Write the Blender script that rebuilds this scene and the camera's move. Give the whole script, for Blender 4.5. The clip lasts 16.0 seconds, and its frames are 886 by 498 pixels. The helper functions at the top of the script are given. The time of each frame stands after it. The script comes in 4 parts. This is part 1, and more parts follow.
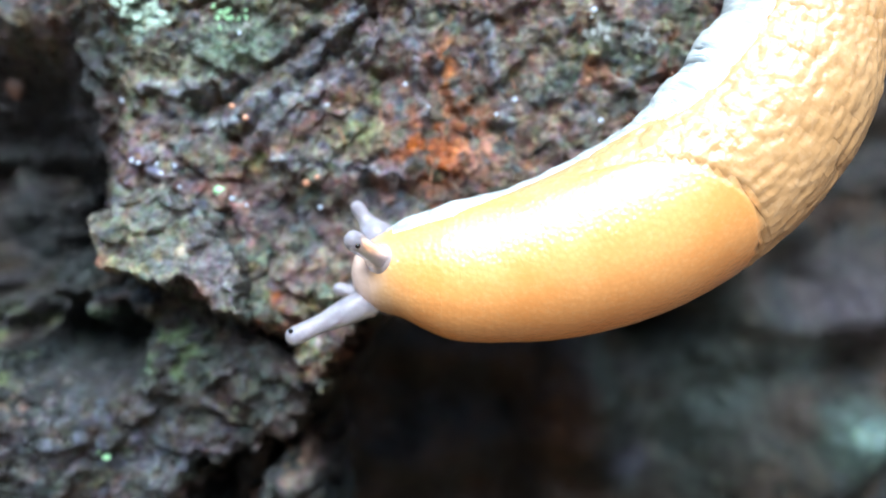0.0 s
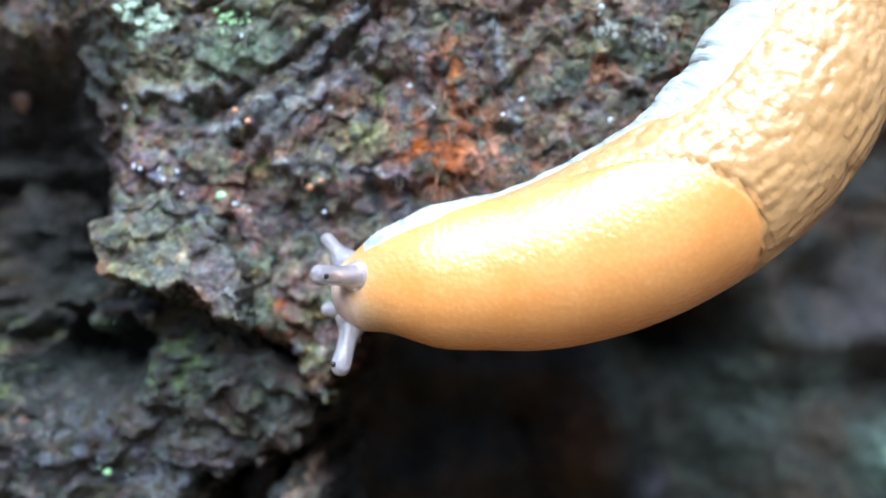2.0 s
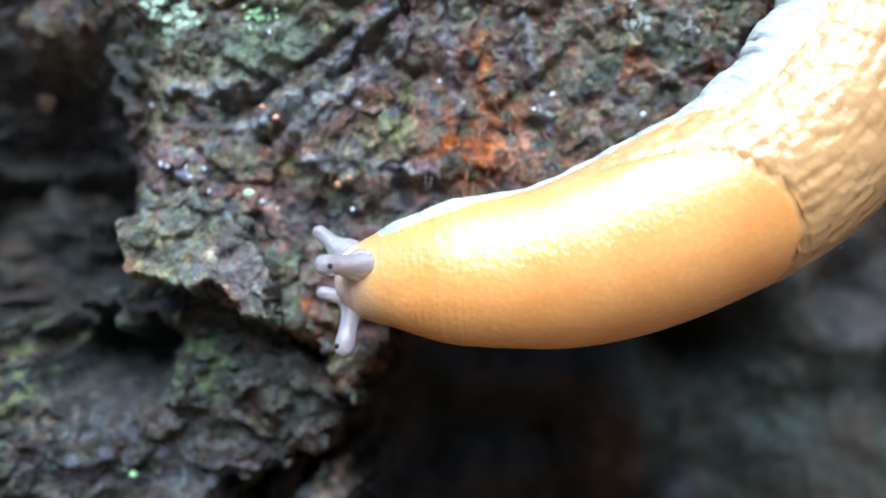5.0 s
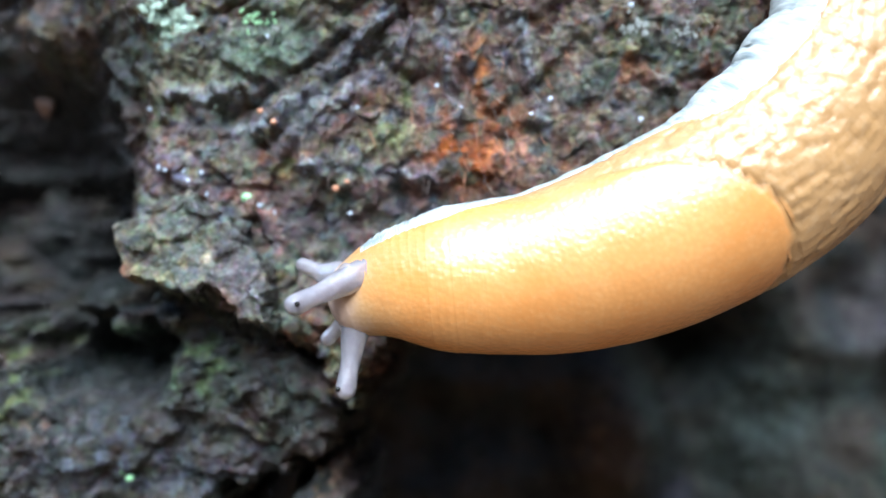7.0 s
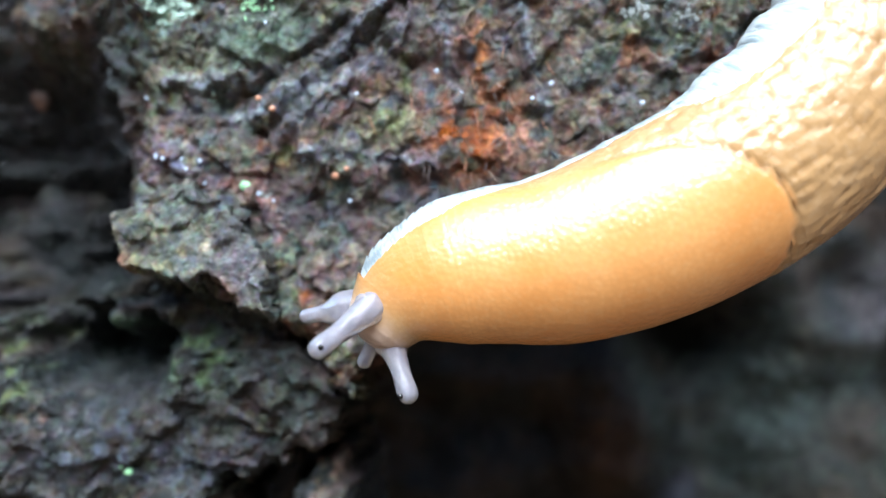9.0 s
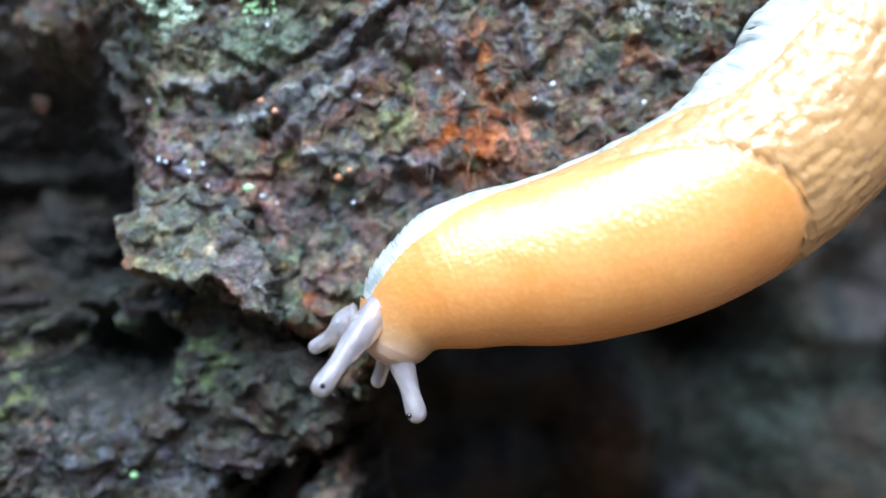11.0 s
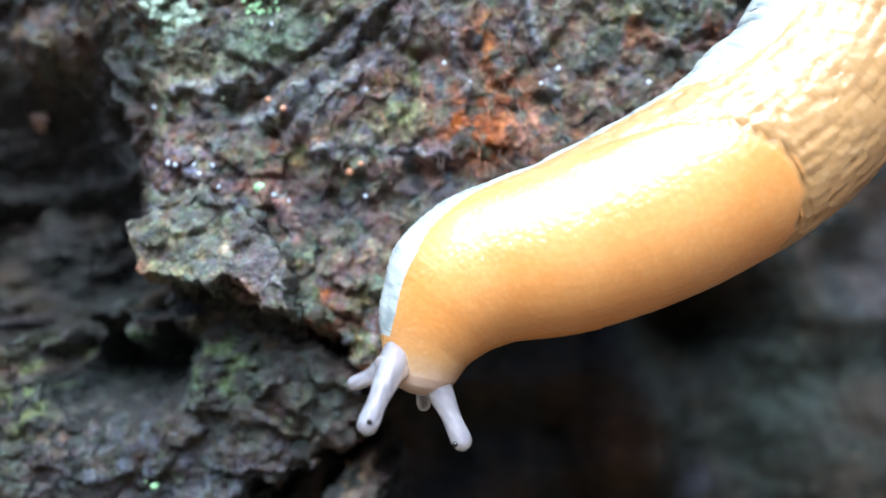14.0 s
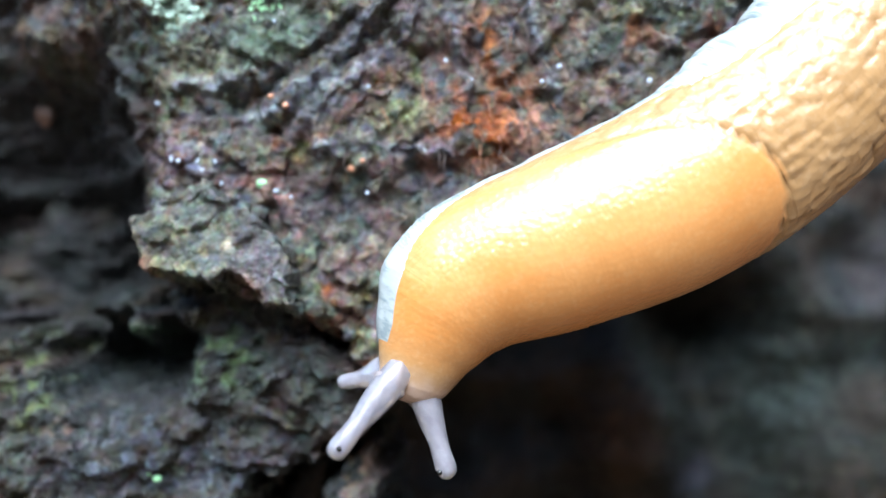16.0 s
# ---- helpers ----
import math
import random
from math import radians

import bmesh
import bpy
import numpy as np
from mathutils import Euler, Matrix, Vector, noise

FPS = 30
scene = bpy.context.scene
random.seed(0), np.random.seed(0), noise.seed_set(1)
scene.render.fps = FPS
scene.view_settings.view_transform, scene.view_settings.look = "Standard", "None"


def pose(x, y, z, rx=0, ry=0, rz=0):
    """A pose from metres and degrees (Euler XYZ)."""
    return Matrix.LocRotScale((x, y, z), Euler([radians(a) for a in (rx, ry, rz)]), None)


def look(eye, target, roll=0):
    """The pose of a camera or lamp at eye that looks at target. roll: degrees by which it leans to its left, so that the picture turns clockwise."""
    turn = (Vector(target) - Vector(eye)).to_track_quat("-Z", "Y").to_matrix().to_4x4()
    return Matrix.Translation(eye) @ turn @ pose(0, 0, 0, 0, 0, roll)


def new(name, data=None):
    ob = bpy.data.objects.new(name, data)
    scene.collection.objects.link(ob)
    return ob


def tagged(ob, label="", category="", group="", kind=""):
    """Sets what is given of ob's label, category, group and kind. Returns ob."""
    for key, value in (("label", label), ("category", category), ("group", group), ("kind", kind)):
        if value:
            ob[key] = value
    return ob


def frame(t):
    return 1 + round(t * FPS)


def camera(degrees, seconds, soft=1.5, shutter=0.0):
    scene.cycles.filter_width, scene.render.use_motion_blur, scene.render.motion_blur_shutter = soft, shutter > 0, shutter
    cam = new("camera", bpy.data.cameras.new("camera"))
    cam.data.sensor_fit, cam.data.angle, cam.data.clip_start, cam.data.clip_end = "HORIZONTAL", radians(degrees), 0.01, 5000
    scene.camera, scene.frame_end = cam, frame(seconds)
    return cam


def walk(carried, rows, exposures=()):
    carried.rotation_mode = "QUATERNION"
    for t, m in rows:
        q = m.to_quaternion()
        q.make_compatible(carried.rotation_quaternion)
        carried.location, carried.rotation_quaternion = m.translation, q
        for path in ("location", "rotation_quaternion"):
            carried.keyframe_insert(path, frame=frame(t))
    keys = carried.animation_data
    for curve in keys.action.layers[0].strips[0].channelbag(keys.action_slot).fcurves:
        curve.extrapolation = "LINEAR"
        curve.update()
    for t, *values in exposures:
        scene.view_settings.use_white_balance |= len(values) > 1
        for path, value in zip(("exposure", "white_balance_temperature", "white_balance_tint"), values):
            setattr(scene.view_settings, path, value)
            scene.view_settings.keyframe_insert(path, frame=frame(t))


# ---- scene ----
cam = camera(55, 16.0, soft=1.5)
MM = 0.001
EXPO = 2.02


def spot(x, y, z, rx=0, ry=0, rz=0):
    """A pose in millimetres and degrees."""
    return pose(x * MM, y * MM, z * MM, rx, ry, rz)


# The camera is held by hand about 6 cm in front of the bark and sways a little.
walk(cam, [
    (0, spot(-0.14, -58.75, 1.35, 88.52, -0.28, -0.07)),
    (0.5, spot(-1.00, -58.87, 0.60, 89.64, -0.44, -0.74)),
    (1, spot(-1.37, -58.84, 0.26, 89.95, -0.18, -1.10)),
    (1.5, spot(0.00, -58.00, 0.00, 90.00, -0.00, -0.00)),
    (2, spot(0.94, -57.07, -1.00, 90.94, 0.25, 1.39)),
    (2.5, spot(0.97, -56.99, -1.12, 91.17, 0.29, 1.77)),
    (3, spot(0.91, -56.86, -1.43, 91.24, 0.42, 1.82)),
    (3.5, spot(0.56, -56.87, -1.92, 91.75, 0.43, 1.67)),
    (4, spot(-0.40, -56.54, -2.20, 91.69, 0.47, 2.06)),
    (6.5, spot(-0.28, -56.02, -1.94, 92.07, 0.41, 2.29)),
    (7, spot(-0.28, -56.13, -2.07, 92.07, 0.32, 2.14)),
    (7.5, spot(-0.36, -56.09, -1.98, 91.90, 0.29, 2.22)),
    (8, spot(-0.56, -56.24, -1.92, 91.88, 0.27, 2.01)),
    (8.5, spot(-0.43, -55.94, -2.52, 91.98, 0.34, 1.97)),
    (9, spot(-0.67, -55.47, -3.48, 92.54, 0.84, 1.92)),
    (11.5, spot(-1.18, -55.67, -3.41, 92.53, 1.40, 1.77)),
    (12, spot(-1.20, -55.36, -4.42, 93.14, 1.71, 1.92)),
    (12.5, spot(-1.98, -54.93, -4.92, 93.05, 2.41, 1.61)),
    (13, spot(-2.55, -54.63, -6.38, 94.52, 3.63, 1.57)),
    (13.5, spot(-2.82, -54.64, -6.73, 94.90, 4.11, 1.34)),
    (14, spot(-3.89, -55.47, -6.30, 94.58, 4.45, 0.50)),
    (14.5, spot(-3.93, -56.16, -5.97, 94.28, 4.08, 0.06)),
    (15, spot(-4.15, -56.46, -5.23, 93.49, 4.32, -0.08)),
    (15.5, spot(-4.13, -56.42, -5.73, 93.70, 4.17, 0.02)),
    (16, spot(-3.62, -55.88, -5.99, 94.04, 4.17, 0.76)),
], exposures=[(0, EXPO + 0.24), (1.5, EXPO + 0.08), (4, EXPO), (12.5, EXPO), (14, EXPO + 0.12), (16, EXPO + 0.09)])
cam.data.dof.use_dof = True
cam.data.dof.focus_distance = 0.0535
cam.data.dof.aperture_fstop = 17.0

# ---------------------------------------------------------------- light
SUN_UP, SUN_SIDE = radians(49), radians(-8)   # height of the bright sky, turn towards the left of the camera
world = bpy.data.worlds.new("sky")
scene.world = world
world.use_nodes = True
sky = world.node_tree.nodes.new("ShaderNodeTexSky")
sky.sky_type, sky.sun_disc = "NISHITA", False
sky.sun_elevation, sky.sun_rotation = SUN_UP, math.pi + SUN_SIDE
back = world.node_tree.nodes["Background"]
back.inputs["Strength"].default_value = 0.12
world.node_tree.links.new(sky.outputs["Color"], back.inputs["Color"])

sun = new("sun", bpy.data.lights.new("sun", "SUN"))
sun.data.energy, sun.data.angle, sun.data.color = 2.05, radians(45), (0.79, 0.915, 1.0)
toward = Vector((math.sin(SUN_SIDE) * math.cos(SUN_UP), -math.cos(SUN_SIDE) * math.cos(SUN_UP), math.sin(SUN_UP)))
sun.matrix_world = look(toward, (0, 0, 0))

# ---------------------------------------------------------------- numbers and noise
TABLE = np.random.RandomState(7).permutation(512)
TURNS = np.random.RandomState(8).rand(512) * 2 * math.pi


def perlin(u, v, seed=0):
    """Smooth noise, about -0.7 to 0.7, over arrays."""
    i, j = np.floor(u).astype(int), np.floor(v).astype(int)
    fu, fv = u - i, v - j
    su, sv = fu ** 3 * (fu * (fu * 6 - 15) + 10), fv ** 3 * (fv * (fv * 6 - 15) + 10)

    def corner(a, b):
        g = TURNS[TABLE[(TABLE[(i + a + seed * 17) % 512] + j + b) % 512]]
        return np.cos(g) * (fu - a) + np.sin(g) * (fv - b)
    low = corner(0, 0) * (1 - su) + corner(1, 0) * su
    high = corner(0, 1) * (1 - su) + corner(1, 1) * su
    return low * (1 - sv) + high * sv


def fbm(u, v, octaves=4, seed=0, rough=0.5):
    out, amp = 0.0, 1.0
    for k in range(octaves):
        out = out + amp * perlin(u * 2 ** k + 3.1 * k, v * 2 ** k - 1.7 * k, seed + k)
        amp *= rough
    return out


def ridged(u, v, octaves=3, seed=0):
    out, amp = 0.0, 1.0
    for k in range(octaves):
        out = out + amp * (1 - 2.6 * np.abs(perlin(u * 2 ** k, v * 2 ** k, seed + k)))
        amp *= 0.5
    return out


def cells(u, v, seed=0):
    """Distance to the nearest of scattered points, about 0 to 1, and a random number of that point."""
    i, j = np.floor(u).astype(int), np.floor(v).astype(int)
    best, tone = np.full(u.shape, 9.0), np.zeros(u.shape)
    for a in (-1, 0, 1):
        for b in (-1, 0, 1):
            k = TABLE[(TABLE[(i + a + seed * 31) % 512] + j + b) % 512]
            dist = np.hypot(i + a + (k % 23) / 23.0 - u, j + b + (k % 29) / 29.0 - v)
            tone = np.where(dist < best, (k % 97) / 97.0, tone)
            best = np.minimum(best, dist)
    return best, tone


def smooth(a, b, v):
    w = np.clip((v - a) / (b - a), 0, 1)
    return w * w * (3 - 2 * w)


def terrace(h, steps, sharp=0.3):
    q = h * steps
    whole = np.floor(q)
    return (whole + smooth(0.5 - sharp, 0.5 + sharp, q - whole)) / steps


def inside(x, z, outline):
    """Signed distance to a closed outline, positive inside."""
    best, wind = np.full(x.shape, 1e9), np.zeros(x.shape, bool)
    for (ax, az), (bx, bz) in zip(outline, outline[1:] + outline[:1]):
        dx, dz = bx - ax, bz - az
        w = np.clip(((x - ax) * dx + (z - az) * dz) / (dx * dx + dz * dz), 0, 1)
        best = np.minimum(best, np.hypot(x - ax - w * dx, z - az - w * dz))
        cross = (az > z) != (bz > z)
        at = ax + (z - az) * dx / (dz if abs(dz) > 1e-9 else 1e-9)
        wind ^= cross & (x < at)
    return np.where(wind, best, -best)


def blob(x, z, cx, cz, rx, rz=None, lean=0.0):
    c, s = math.cos(radians(lean)), math.sin(radians(lean))
    u, v = (x - cx) * c + (z - cz) * s, -(x - cx) * s + (z - cz) * c
    return np.exp(-(u / rx) ** 2 - (v / (rz or rx)) ** 2)


# ---------------------------------------------------------------- materials
def material(name):
    m = bpy.data.materials.new(name)
    m.use_nodes = True
    return m, m.node_tree, m.node_tree.nodes["Principled BSDF"]


def node(tree, kind, at=None, **values):
    n = tree.nodes.new(kind)
    for key, value in values.items():
        n.inputs[key.replace("_", " ")].default_value = value
    return n


def mix(tree, fac, a, b, blend="MIX"):
    n = tree.nodes.new("ShaderNodeMix")
    n.data_type, n.blend_type = "RGBA", blend
    for slot, value in ((0, fac), (6, a), (7, b)):
        if isinstance(value, bpy.types.NodeSocket):
            tree.links.new(value, n.inputs[slot])
        else:
            n.inputs[slot].default_value = value if slot == 0 else (*value, 1)
    return n.outputs[2]


def ramp(tree, value, low, high, a=0.0, b=1.0):
    n = tree.nodes.new("ShaderNodeMapRange")
    tree.links.new(value, n.inputs[0])
    for k, v in enumerate((low, high, a, b)):
        n.inputs[k + 1].default_value = v
    return n.outputs[0]


def place(tree, kind="attr", name="rest"):
    if kind == "attr":
        n = tree.nodes.new("ShaderNodeAttribute")
        n.attribute_name = name
        return n.outputs["Vector"]
    return tree.nodes.new("ShaderNodeTexCoord").outputs["Object"]


def noise_of(tree, vector, scale, detail=4.0, rough=0.6):
    n = node(tree, "ShaderNodeTexNoise", Scale=scale, Detail=detail, Roughness=rough)
    tree.links.new(vector, n.inputs["Vector"])
    return n.outputs["Fac"]


def bump(tree, shader, height, distance, strength=1.0, under=None, invert=False):
    n = node(tree, "ShaderNodeBump", Strength=strength, Distance=distance)
    n.invert = invert
    tree.links.new(height, n.inputs["Height"])
    if under is not None:
        tree.links.new(under, n.inputs["Normal"])
    if shader is not None:
        tree.links.new(n.outputs["Normal"], shader.inputs["Normal"])
    return n.outputs["Normal"]


def bark_material():
    """Wet old bark: the large stains and painted shade come with the mesh, the grain is here."""
    m, tree, p = material("wet bark")
    at = place(tree, "object")
    tint = tree.nodes.new("ShaderNodeAttribute")
    tint.attribute_name = "stain_shade"
    grain = noise_of(tree, at, 1400, 6, 0.7)
    flecks = noise_of(tree, at, 520, 5, 0.65)
    c = mix(tree, ramp(tree, grain, 0.35, 0.68), (0.42, 0.38, 0.36), (1.42, 1.44, 1.46))
    c = mix(tree, 1.0, tint.outputs["Color"], c, "MULTIPLY")
    mottle = node(tree, "ShaderNodeTexNoise", Scale=1900.0, Detail=6.0, Roughness=0.72)   # every crumb has a tint of its own
    tree.links.new(at, mottle.inputs["Vector"])
    hue = mix(tree, 1.0, mix(tree, 1.0, mottle.outputs["Color"], (3.0, 2.8, 2.8), "MULTIPLY"), (0.5, 0.4, 0.4), "SUBTRACT")
    plain = tree.nodes.new("ShaderNodeRGBToBW")
    tree.links.new(hue, plain.inputs[0])
    c = mix(tree, 1.0, c, mix(tree, 0.55, hue, plain.outputs[0]), "MULTIPLY")
    p.inputs["Specular IOR Level"].default_value = 0.36
    c = mix(tree, ramp(tree, flecks, 0.56, 0.70, 0, 0.8), c, mix(tree, 1.0, c, (2.3, 2.1, 1.8), "MULTIPLY"))
    c = mix(tree, ramp(tree, flecks, 0.42, 0.3, 0, 0.6), c, (0.018, 0.014, 0.012))
    dust = noise_of(tree, at, 2300, 4, 0.6)
    c = mix(tree, ramp(tree, dust, 0.58, 0.70, 0, 0.7), c, mix(tree, 1.0, c, (2.2, 2.4, 2.5), "MULTIPLY"))
    tree.links.new(c, p.inputs["Base Color"])
    wet = noise_of(tree, at, 650, 4)
    tree.links.new(ramp(tree, wet, 0.4, 0.6, 0.15, 0.62), p.inputs["Roughness"])
    fine = bump(tree, None, noise_of(tree, at, 2600, 5, 0.7), 0.00022, 0.8)
    bump(tree, p, noise_of(tree, at, 800, 5, 0.7), 0.0006, 0.9, fine)
    return m


def skin_material():
    """Moist slug skin: a pebbled orange mantle, a paler warty body and a lilac snout, in the skin's own coordinates."""
    m, tree, p = material("slug skin")
    at = place(tree)

    def mask(name):
        n = tree.nodes.new("ShaderNodeAttribute")
        n.attribute_name = name
        return n.outputs["Fac"]
    pebbles = node(tree, "ShaderNodeTexVoronoi", Scale=2800.0, Randomness=0.9)
    pebbles.feature = "SMOOTH_F1"
    pebbles.inputs["Smoothness"].default_value = 0.35
    tree.links.new(at, pebbles.inputs["Vector"])
    clouds, grain = noise_of(tree, at, 240, 4), noise_of(tree, at, 2600, 3, 0.6)
    mantle = mix(tree, ramp(tree, clouds, 0.35, 0.65), (0.77, 0.295, 0.068), (0.82, 0.375, 0.118))
    mantle = mix(tree, ramp(tree, pebbles.outputs["Distance"], 0.25, 0.7, 0.0, 0.4), mantle, (0.70, 0.29, 0.075))
    mantle = mix(tree, ramp(tree, grain, 0.5, 0.7, 0, 0.25), mantle, (0.82, 0.47, 0.22))
    body = mix(tree, ramp(tree, clouds, 0.35, 0.65), (0.47, 0.255, 0.10), (0.53, 0.31, 0.14))
    body = mix(tree, ramp(tree, grain, 0.5, 0.7, 0, 0.35), body, (0.62, 0.42, 0.25))
    c = mix(tree, mask("shield"), body, mantle)
    c = mix(tree, mask("head"), c, (0.62, 0.47, 0.42))
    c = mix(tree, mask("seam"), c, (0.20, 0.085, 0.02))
    tree.links.new(c, p.inputs["Base Color"])
    p.inputs["Roughness"].default_value = 0.44
    tree.links.new(ramp(tree, mask("shield"), 0, 1, 0.4, 0.85), p.inputs["Specular IOR Level"])
    p.inputs["IOR"].default_value = 1.5
    p.inputs["Coat Weight"].default_value = 0.7
    p.inputs["Coat Roughness"].default_value = 0.11
    soft = bump(tree, None, noise_of(tree, at, 480, 3), 0.00025, 0.15)
    bump(tree, p, pebbles.outputs["Distance"], 0.00014, 0.1, soft, True)
    film = bump(tree, None, pebbles.outputs["Distance"], 0.00016, 0.5, soft, True)   # the slime on top glints on every pebble
    tree.links.new(film, p.inputs["Coat Normal"])
    return m


def flesh_material(name, base, deep, gloss=0.16, sub=0.2, clear=0.66):
    """Pale, slightly see-through flesh."""
    m, tree, p = material(name)
    at = place(tree, "object")
    c = mix(tree, ramp(tree, noise_of(tree, at, 900, 3), 0.35, 0.65), deep, base)
    tree.links.new(c, p.inputs["Base Color"])
    p.inputs["Roughness"].default_value = gloss
    p.inputs["Subsurface Weight"].default_value = sub
    p.inputs["Transmission Weight"].default_value = clear
    p.inputs["IOR"].default_value = 1.36
    p.inputs["Subsurface Radius"].default_value = (1.0, 0.7, 0.6)
    p.inputs["Subsurface Scale"].default_value = 0.0008
    bump(tree, p, noise_of(tree, at, 4500, 2), 0.00005, 0.6)
    return m


def fringe_material():
    m, tree, p = material("foot fringe flesh")
    at = place(tree)
    lines = node(tree, "ShaderNodeTexNoise", Scale=1.0, Detail=3.0)
    squeeze = tree.nodes.new("ShaderNodeMapping")
    squeeze.inputs["Scale"].default_value = (2200, 500, 500)
    tree.links.new(at, squeeze.inputs["Vector"])
    tree.links.new(squeeze.outputs["Vector"], lines.inputs["Vector"])
    c = mix(tree, ramp(tree, lines.outputs["Fac"], 0.5, 0.68), (0.49, 0.535, 0.535), (0.30, 0.36, 0.38))
    tree.links.new(c, p.inputs["Base Color"])
    p.inputs["Roughness"].default_value = 0.25
    bump(tree, p, lines.outputs["Fac"], 0.0001, 0.4)
    return m


def plain_material(name, colour, rough, scale=900.0, change=0.35, **more):
    m, tree, p = material(name)
    at = place(tree, "object")
    low = tuple(v * (1 - change) for v in colour)
    high = tuple(min(1, v * (1 + change)) for v in colour)
    tree.links.new(mix(tree, ramp(tree, noise_of(tree, at, scale), 0.35, 0.65), low, high), p.inputs["Base Color"])
    p.inputs["Roughness"].default_value = rough
    for key, value in more.items():
        p.inputs[key.replace("_", " ")].default_value = value
    bump(tree, p, noise_of(tree, at, scale * 2.5, 4), 0.15 / scale, 0.6)
    return m


BARK = bark_material()
SKIN = skin_material()
FRINGE = fringe_material()
TENTACLE = flesh_material("tentacle flesh", (0.53, 0.51, 0.56), (0.43, 0.41, 0.47), 0.10, 0.2, 0.62)
COLLAR = flesh_material("collar flesh", (0.56, 0.50, 0.52), (0.52, 0.44, 0.43), 0.2, 0.2, 0.5)
EYE = plain_material("eye black", (0.012, 0.011, 0.012), 0.15)
SHADE = plain_material("dark screen", (0.035, 0.045, 0.025), 0.9, 6)
SOIL = plain_material("leaf litter", (0.14, 0.09, 0.05), 0.9, 30)


# ---------------------------------------------------------------- building blocks
def grid_mesh(name, verts, nu, nv, keep=None, closed=False, attrs=None, cut=None):
    """A sheet of nu x nv vertices (closed: the second way round meets itself)."""
    iu, iv = np.meshgrid(np.arange(nu - 1), np.arange(nv if closed else nv - 1), indexing="ij")
    nx = (iv + 1) % nv
    quads = np.stack([iu * nv + iv, (iu + 1) * nv + iv, (iu + 1) * nv + nx, iu * nv + nx], -1).reshape(-1, 4)
    if cut is not None:
        quads = quads[quads[:, 0] // nv != cut]
    if keep is not None:
        quads = quads[keep.ravel()[quads].any(1)]
        used = np.unique(quads)
        back_to = np.zeros(len(verts), int)
        back_to[used] = np.arange(len(used))
        quads, verts = back_to[quads], verts[used]
        attrs = {k: v[used] for k, v in (attrs or {}).items()}
    mesh = bpy.data.meshes.new(name)
    mesh.vertices.add(len(verts))
    mesh.vertices.foreach_set("co", np.ascontiguousarray(verts, np.float32).ravel())
    mesh.loops.add(quads.size)
    mesh.loops.foreach_set("vertex_index", quads.astype(np.int32).ravel())
    mesh.polygons.add(len(quads))
    mesh.polygons.foreach_set("loop_start", np.arange(0, quads.size, 4, dtype=np.int32))
    mesh.update(calc_edges=True)
    mesh.polygons.foreach_set("use_smooth", np.ones(len(quads), bool))
    for key, value in (attrs or {}).items():
        if value.ndim == 1:
            mesh.attributes.new(key, "FLOAT", "POINT").data.foreach_set("value", value.astype(np.float32))
        elif key == "stain_shade":
            full = np.concatenate([value, np.ones((len(value), 1))], 1)
            mesh.attributes.new(key, "FLOAT_COLOR", "POINT").data.foreach_set("color", full.astype(np.float32).ravel())
        else:
            mesh.attributes.new(key, "FLOAT_VECTOR", "POINT").data.foreach_set("vector", value.astype(np.float32).ravel())
    return mesh


def piece(name, mesh, mat, parent, label=""):
    ob = new(name, mesh)
    mesh.materials.append(mat)
    ob.parent = parent
    return tagged(ob, label)


def part(name, bm, mat, parent, label=""):
    mesh = bpy.data.meshes.new(name)
    bm.to_mesh(mesh)
    bm.free()
    for f in mesh.polygons:
        f.use_smooth = True
    return piece(name, mesh, mat, parent, label)


def lines(low, high, fine_low, fine_high, fine, coarse):
    return np.concatenate([np.arange(low, fine_low, coarse), np.arange(fine_low, fine_high, fine),
                           np.arange(fine_high, high + coarse, coarse)])


# ---------------------------------------------------------------- ground and trunk
ring = np.concatenate([[0.001], np.geomspace(0.3, 400, 40)])
turn = np.linspace(0, 2 * math.pi, 64, endpoint=False)
R, A = np.meshgrid(ring, turn, indexing="ij")
gx, gy = R * np.cos(A), R * np.sin(A) + 0.3
gz = -0.7 + 0.05 * fbm(gx * 1.5, gy * 1.5, 3, 3) * np.minimum(1, R)
ground = piece("ground", grid_mesh("ground", np.stack([gx, gy, gz], -1).reshape(-1, 3), len(ring), 64, closed=True), SOIL, None)
tagged(ground, "brown leaf litter on the ground round the tree", "ground", kind="structure")

trunk = new("tree_trunk")
trunk.location = (0, 0.3, -0.7)
tagged(trunk, "old tree trunk with wet, cracked, lichen-stained bark", "tree trunk")
HOME = Matrix.Translation((0, -0.3, 0.7))


